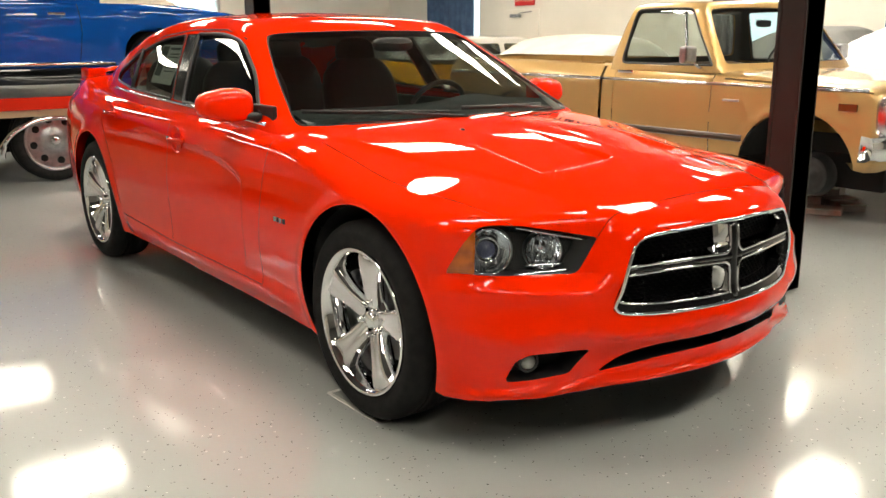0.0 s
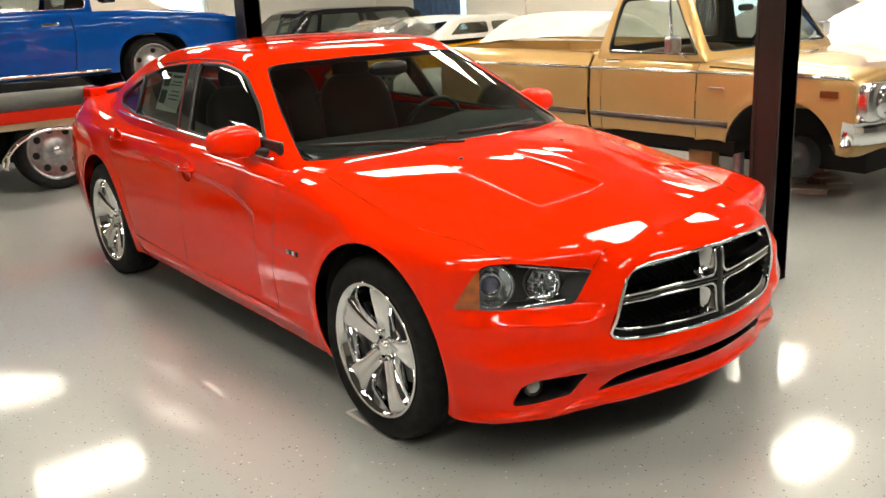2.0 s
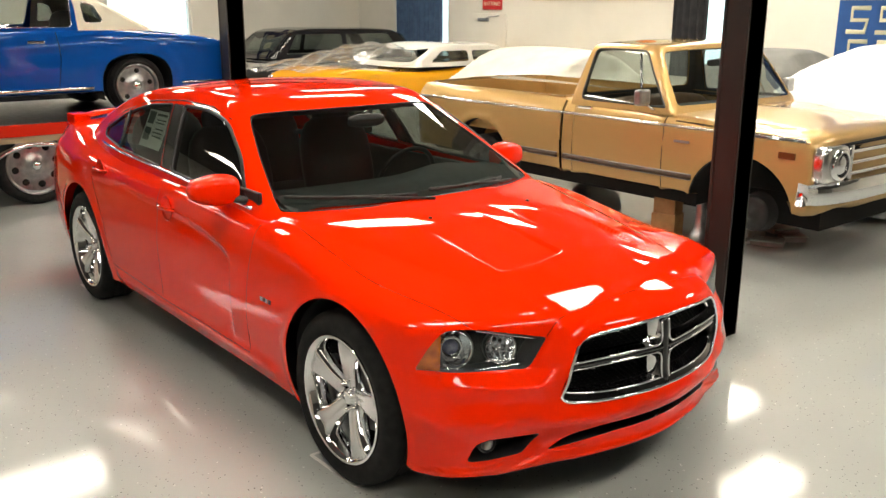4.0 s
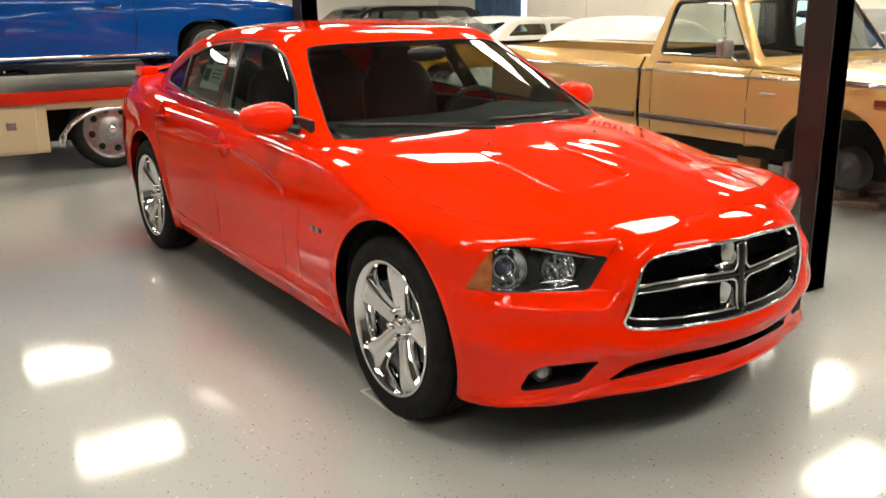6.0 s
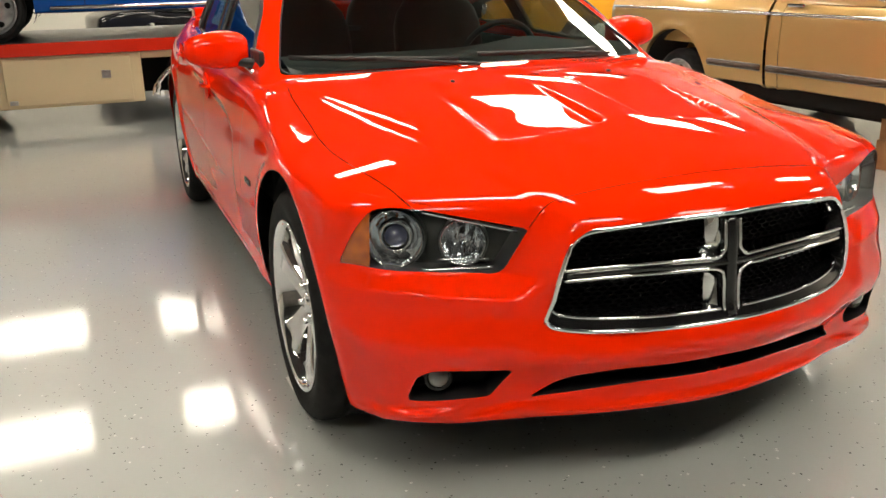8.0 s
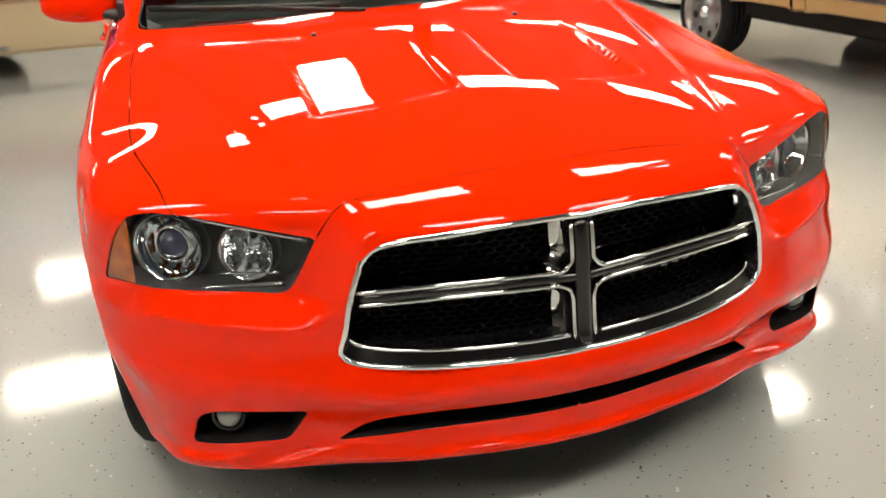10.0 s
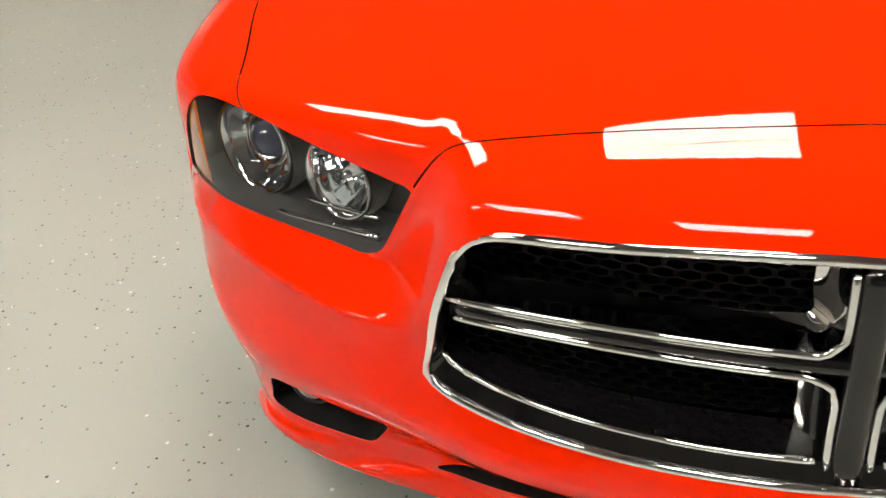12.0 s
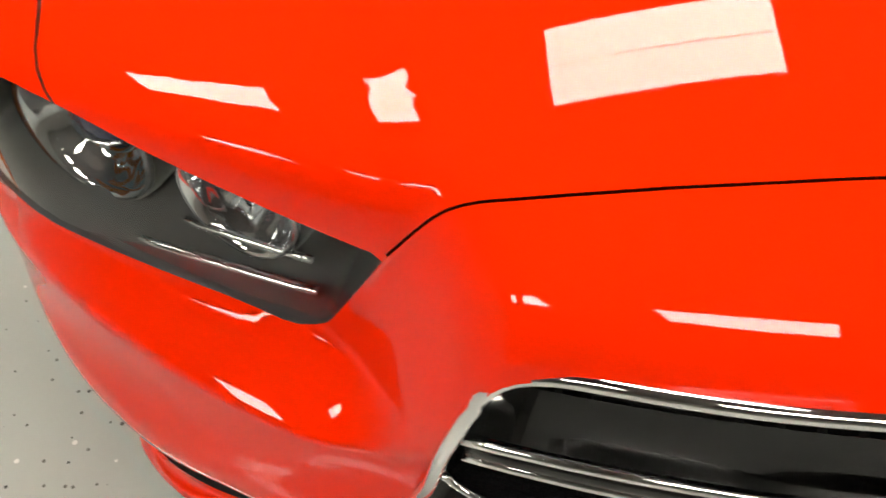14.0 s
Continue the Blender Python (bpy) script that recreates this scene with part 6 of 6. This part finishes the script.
plain_car("dark_saloon_car", "dark saloon car parked behind the flatbed", pose(-12.6, 1.0, 0, 0, 0, 95), 4.6, 1.8, 1.44, BLACKPAINT, (-1.5, 0.9))


def plastic_sheet():
    """Clear sheeting thrown over a propped hood: a peak by the windshield, slack folds down to the nose."""
    t = thing("plastic_sheet", "wrinkled clear plastic sheeting draped over the hood of the yellow coupe", "plastic sheet")
    along = spline([3.35, 3.75, 4.3, 4.9, 5.5, 6.0, 6.3, 6.5], [0.62, 0.96, 1.04, 1.15, 1.27, 1.32, 1.29, 1.20])
    vs, fs = [], []
    nu, nv = 34, 46
    for i in range(nu + 1):
        u = i / nu * 2 - 1
        for j in range(nv + 1):
            y = 3.75 + (6.5 - 3.75) * j / nv
            z = float(along(y))
            edge = abs(u) ** 3.5
            fold = 0.020 * math.sin(11 * y + 5 * u + 2 * math.sin(4 * u)) + 0.012 * math.sin(23 * u + 6 * y)
            vs.append((-9.60 + 0.82 * u, y + 0.03 * math.sin(9 * u), z * (1 - edge) + (0.99 + 0.02 * math.sin(7 * y)) * edge + fold))
    for i in range(nu):
        fs += [(i * (nv + 1) + j, (i + 1) * (nv + 1) + j, (i + 1) * (nv + 1) + j + 1, i * (nv + 1) + j + 1) for j in range(nv)]
    mesh("sheeting", vs, fs, PLASTICSHEET, t)


plastic_sheet()
# ---------------------------------------------------------------- walls, openings, signs
def curtain(name, x0, x1, y, z0, z1, material, label, folds=9):
    n = folds * 8
    vs, fs = [], []
    for i in range(n + 1):
        x = x0 + (x1 - x0) * i / n
        d = 0.035 * math.sin(2 * math.pi * folds * i / n) + 0.01 * math.sin(11.0 * i / n)
        for z in (z0, (z0 + z1) / 2, z1):
            vs += [(x, y + d, z), (x, y + d + 0.006, z)]
    for i in range(n):
        for j in (0, 2):
            a = i * 6 + j
            b = a + 6
            fs += [(a, b, b + 2, a + 2), (a + 1, a + 3, b + 3, b + 1)]
    return tagged(mesh(name, vs, fs, material), label, "curtain")


def window_x(name, x0, x1, z0, z1, label):
    """A window in the north wall: frame, pane and a bright outdoors behind it."""
    t = thing(name, label, "window", kind="structure")
    bm = bmesh.new()
    w = 0.06
    for lo, hi in (((x0, YN + 0.02, z0), (x0 + w, YN + 0.14, z1)), ((x1 - w, YN + 0.02, z0), (x1, YN + 0.14, z1)), ((x0 + w, YN + 0.02, z1 - w), (x1 - w, YN + 0.14, z1)), ((x0 + w, YN + 0.02, z0), (x1 - w, YN + 0.14, z0 + w))):
        box_bm(bm, lo, hi)
    part("window_frame", bm, PANELFRAME, t, "white window frame")
    box("pane", (x0 + w, YN + 0.07, z0 + w), (x1 - w, YN + 0.078, z1 - w), PALEGLASS, t, "clear pane")
    b = box("backdrop", (x0 - 0.3, YN + 0.5, z0 - 0.3), (x1 + 0.3, YN + 0.52, z1 + 0.3), WINDOWGLOW)
    tagged(b, "bright overcast daylight outside the window", "backdrop", kind="structure")
    return t


window_x("window_1", -13.1, -11.3, 0.0, 2.6, "tall window with blue curtains drawn across")
window_x("window_2", -5.75, -4.7, 0.95, 3.0, "bright window half covered by a dark curtain")
curtain("curtain", -12.98, -11.42, YN - 0.07, 0.03, 2.22, CURTAIN, "blue gathered curtain hanging over the window")
curtain("curtain", -5.85, -5.22, YN - 0.07, 0.9, 3.1, DARKCURTAIN, "dark gathered curtain hanging beside the window", 5)
tagged(tube("curtain_rail", [(-13.2, YN - 0.08, 2.27), (-11.2, YN - 0.08, 2.27)], 0.014, STEEL), "steel curtain rail on the wall", "rail")
tagged(tube("curtain_rail", [(-6.0, YN - 0.08, 3.12), (-4.5, YN - 0.08, 3.12)], 0.014, STEEL), "steel curtain rail on the wall", "rail")


def west_window():
    t = thing("window_3", "wide bright window with white frame", "window", kind="structure")
    bm = bmesh.new()
    x0, x1 = XL - 0.14, XL - 0.02
    for lo, hi in (((x0, 3.3, 0.95), (x1, 3.36, 2.2)), ((x0, 4.94, 0.95), (x1, 5.0, 2.2)), ((x0, 3.36, 2.14), (x1, 4.94, 2.2)), ((x0, 3.36, 0.95), (x1, 4.94, 1.01))):
        box_bm(bm, lo, hi)
    part("window_frame", bm, PANELFRAME, t, "white window frame")
    box("pane", (XL - 0.09, 3.36, 1.01), (XL - 0.082, 4.94, 2.14), PALEGLASS, t, "clear pane")
    b = box("backdrop", (XL - 0.52, 3.0, 0.6), (XL - 0.5, 5.3, 2.5), WINDOWGLOW)
    tagged(b, "bright overcast daylight outside the window", "backdrop", kind="structure")


west_window()
UPX = pose(0, 0, 0, 90, 0, 0)


def sign(name, label, x0, x1, z0, z1, face, edge=PANELFRAME):
    t = thing(name, label, "sign", pose(0, 0, 0))
    box("board", (x0, YN - 0.035, z0), (x1, YN - 0.005, z1), face, t, "", 0.004)
    return t


bs = sign("wall_sign", "small red and blue metal sign on the wall", -10.27, -9.75, 1.87, 2.10, SIGNRED)
text("lettering", "BATTERIES", 0.098, Matrix.Translation((-10.24, YN - 0.037, 1.945)) @ UPX, SIGNCREAM, bs, "white lettering", 0.002, 1.0, 0.2)
box("upper_panel", (-10.27, YN - 0.035, 2.105), (-9.75, YN - 0.005, 2.44), SIGNBLUE, bs, "blue upper panel", 0.004)
for i in range(3):
    box("print_bar", (-10.2, YN - 0.04, 2.16 + 0.09 * i), (-9.82, YN - 0.036, 2.20 + 0.09 * i), SIGNCREAM, bs, "pale bar")
us = sign("wall_sign", "wide cream sign with dark lettering bars and orange ball", -8.95, -5.95, 2.03, 2.62, SIGNCREAM)
for i, w in enumerate((0.24, 0.26, 0.26, 0.26, 0.26, 0.18)):
    x = -8.80 + i * 0.34
    l = box("letter_block", (x, YN - 0.042, 2.11), (x + 0.09, YN - 0.036, 2.52), SIGNNAVY, us, "dark letter-shaped block")
    box("letter_block", (x + w - 0.07, YN - 0.042, 2.11), (x + w, YN - 0.036, 2.52), SIGNNAVY, us, "dark letter-shaped block")
    box("letter_block", (x + 0.09, YN - 0.042, 2.11 if i % 2 else 2.44), (x + w - 0.07, YN - 0.036, 2.19 if i % 2 else 2.52), SIGNNAVY, us, "dark letter-shaped block")
lathe("ball", [(0.0, -0.008), (0.21, -0.006), (0.215, 0.0)], SIGNORANGE, us, "orange disc", 32, "y", Matrix.Translation((-6.4, YN - 0.037, 2.30)))
ws = sign("wall_sign", "large blue paint shop sign with cream lettering shapes", -3.25, -1.2, 1.12, 3.0, SIGNBLUE)
box("border", (-3.25, YN - 0.041, 2.02), (-1.2, YN - 0.036, 2.05), SIGNCREAM, ws, "cream line")
for zr, hh in ((1.62, 0.30), (1.20, 0.30)):
    for i in range(5):
        x = -3.12 + i * 0.38
        pts = [(x, zr), (x + 0.24, zr), (x + 0.30, zr + hh), (x + 0.06, zr + hh)]
        tube("letter_shape", [(px, YN - 0.038, pz) for px, pz in (pts[0], pts[1], ((pts[1][0] + pts[2][0]) / 2, zr + hh / 2), (pts[3][0], zr + hh / 2), pts[3], pts[2])], 0.030, SIGNCREAM, ws, "cream letter-shaped stroke", 6, up=[(0, -1, 0)] * 6, flat=0.15)
wb_sign = thing("wall_banner", "long dark blue banner with pale lettering bars high on the wall", "sign")
box("board", (XL + 0.005, 4.4, 2.30), (XL + 0.03, 8.2, 2.95), SIGNNAVY, wb_sign, "", 0.004)
for i in range(14):
    box("print_bar", (XL + 0.031, 4.62 + 0.25 * i, 2.42), (XL + 0.036, 4.62 + 0.25 * i + (0.16 if i % 4 else 0.09), 2.66), SIGNCREAM, wb_sign, "pale bar")
# door with closer, below the small sign
dr = thing("door_1", "white painted flush door in the wall, shut", "door", kind="structure")
box("leaf", (-10.55, YN - 0.03, 0.01), (-9.62, YN - 0.002, 1.80), WALL, dr, "white door leaf", 0.004)
box("closer", (-10.35, YN - 0.09, 1.66), (-10.08, YN - 0.032, 1.72), STEEL, dr, "grey door closer", 0.008)
tube("closer_arm", [(-10.2, YN - 0.07, 1.70), (-9.95, YN - 0.16, 1.74), (-9.8, YN - 0.04, 1.76)], 0.010, STEEL, dr, "closer arm", 6)


# ---------------------------------------------------------------- on the floor
def tape(name, pts, label):
    t = thing(name, label, "floor tape")
    for (x0, y0), (x1, y1) in zip(pts, pts[1:]):
        d = Vector((x1 - x0, y1 - y0, 0)).normalized()
        n = Vector((-d.y, d.x, 0)) * 0.008
        a, b = Vector((x0, y0, 0.0)), Vector((x1, y1, 0.0))
        vs = [a - n, b - n, b + n, a + n]
        mesh("strip", vs + [v + Vector((0, 0, 0.0025)) for v in vs], [(0, 3, 2, 1), (4, 5, 6, 7), (0, 1, 5, 4), (1, 2, 6, 5), (2, 3, 7, 6), (3, 0, 4, 7)], TAPE, t, smooth=False)
    return t


tape("floor_tape", [(-0.265, -0.86), (-0.265, -0.912), (0.08, -0.908), (0.085, -0.86)], "pale tape outline stuck round the front tyre")
tape("floor_tape", [(-3.42, -0.88), (-3.11, -0.89), (-3.10, -0.84)], "pale tape outline stuck round the rear tyre")
for px, py, sx, sy, sz, rz in ((-1.02, 3.95, 0.26, 0.16, 0.05, 24), (-1.34, 4.10, 0.30, 0.20, 0.09, -14), (-0.96, 4.22, 0.20, 0.13, 0.06, 48), (-1.22, 3.82, 0.20, 0.13, 0.035, 5),
                               (-1.48, 4.42, 0.24, 0.18, 0.12, 33), (-1.20, 4.46, 0.28, 0.16, 0.045, 70), (-1.42, 4.72, 0.22, 0.15, 0.08, 10)):
    b = thing("carton", "crumpled printed cardboard carton lying on the floor", "box", pose(px, py, 0, 0, 0, rz), "cartons")
    box("carton_body", (-sx / 2, -sy / 2, 0), (sx / 2, sy / 2, sz), CARDBOARD, b, "", 0.006)
    box("carton_flap", (-sx / 2, -sy / 2 - 0.05, sz - 0.004), (sx / 2, -sy / 2, sz), PAPER, b, "pale flap", 0.001)
wb = thing("timber_block", "rough timber block standing on the floor", "wood block", pose(-1.75, 3.55, 0, 0, 0, 12))
box("block", (-0.11, -0.09, 0), (0.11, 0.09, 0.20), WOOD, wb, "", 0.006)
box("block", (-0.10, -0.08, 0.20), (0.10, 0.08, 0.36), WOOD, wb, "", 0.006)
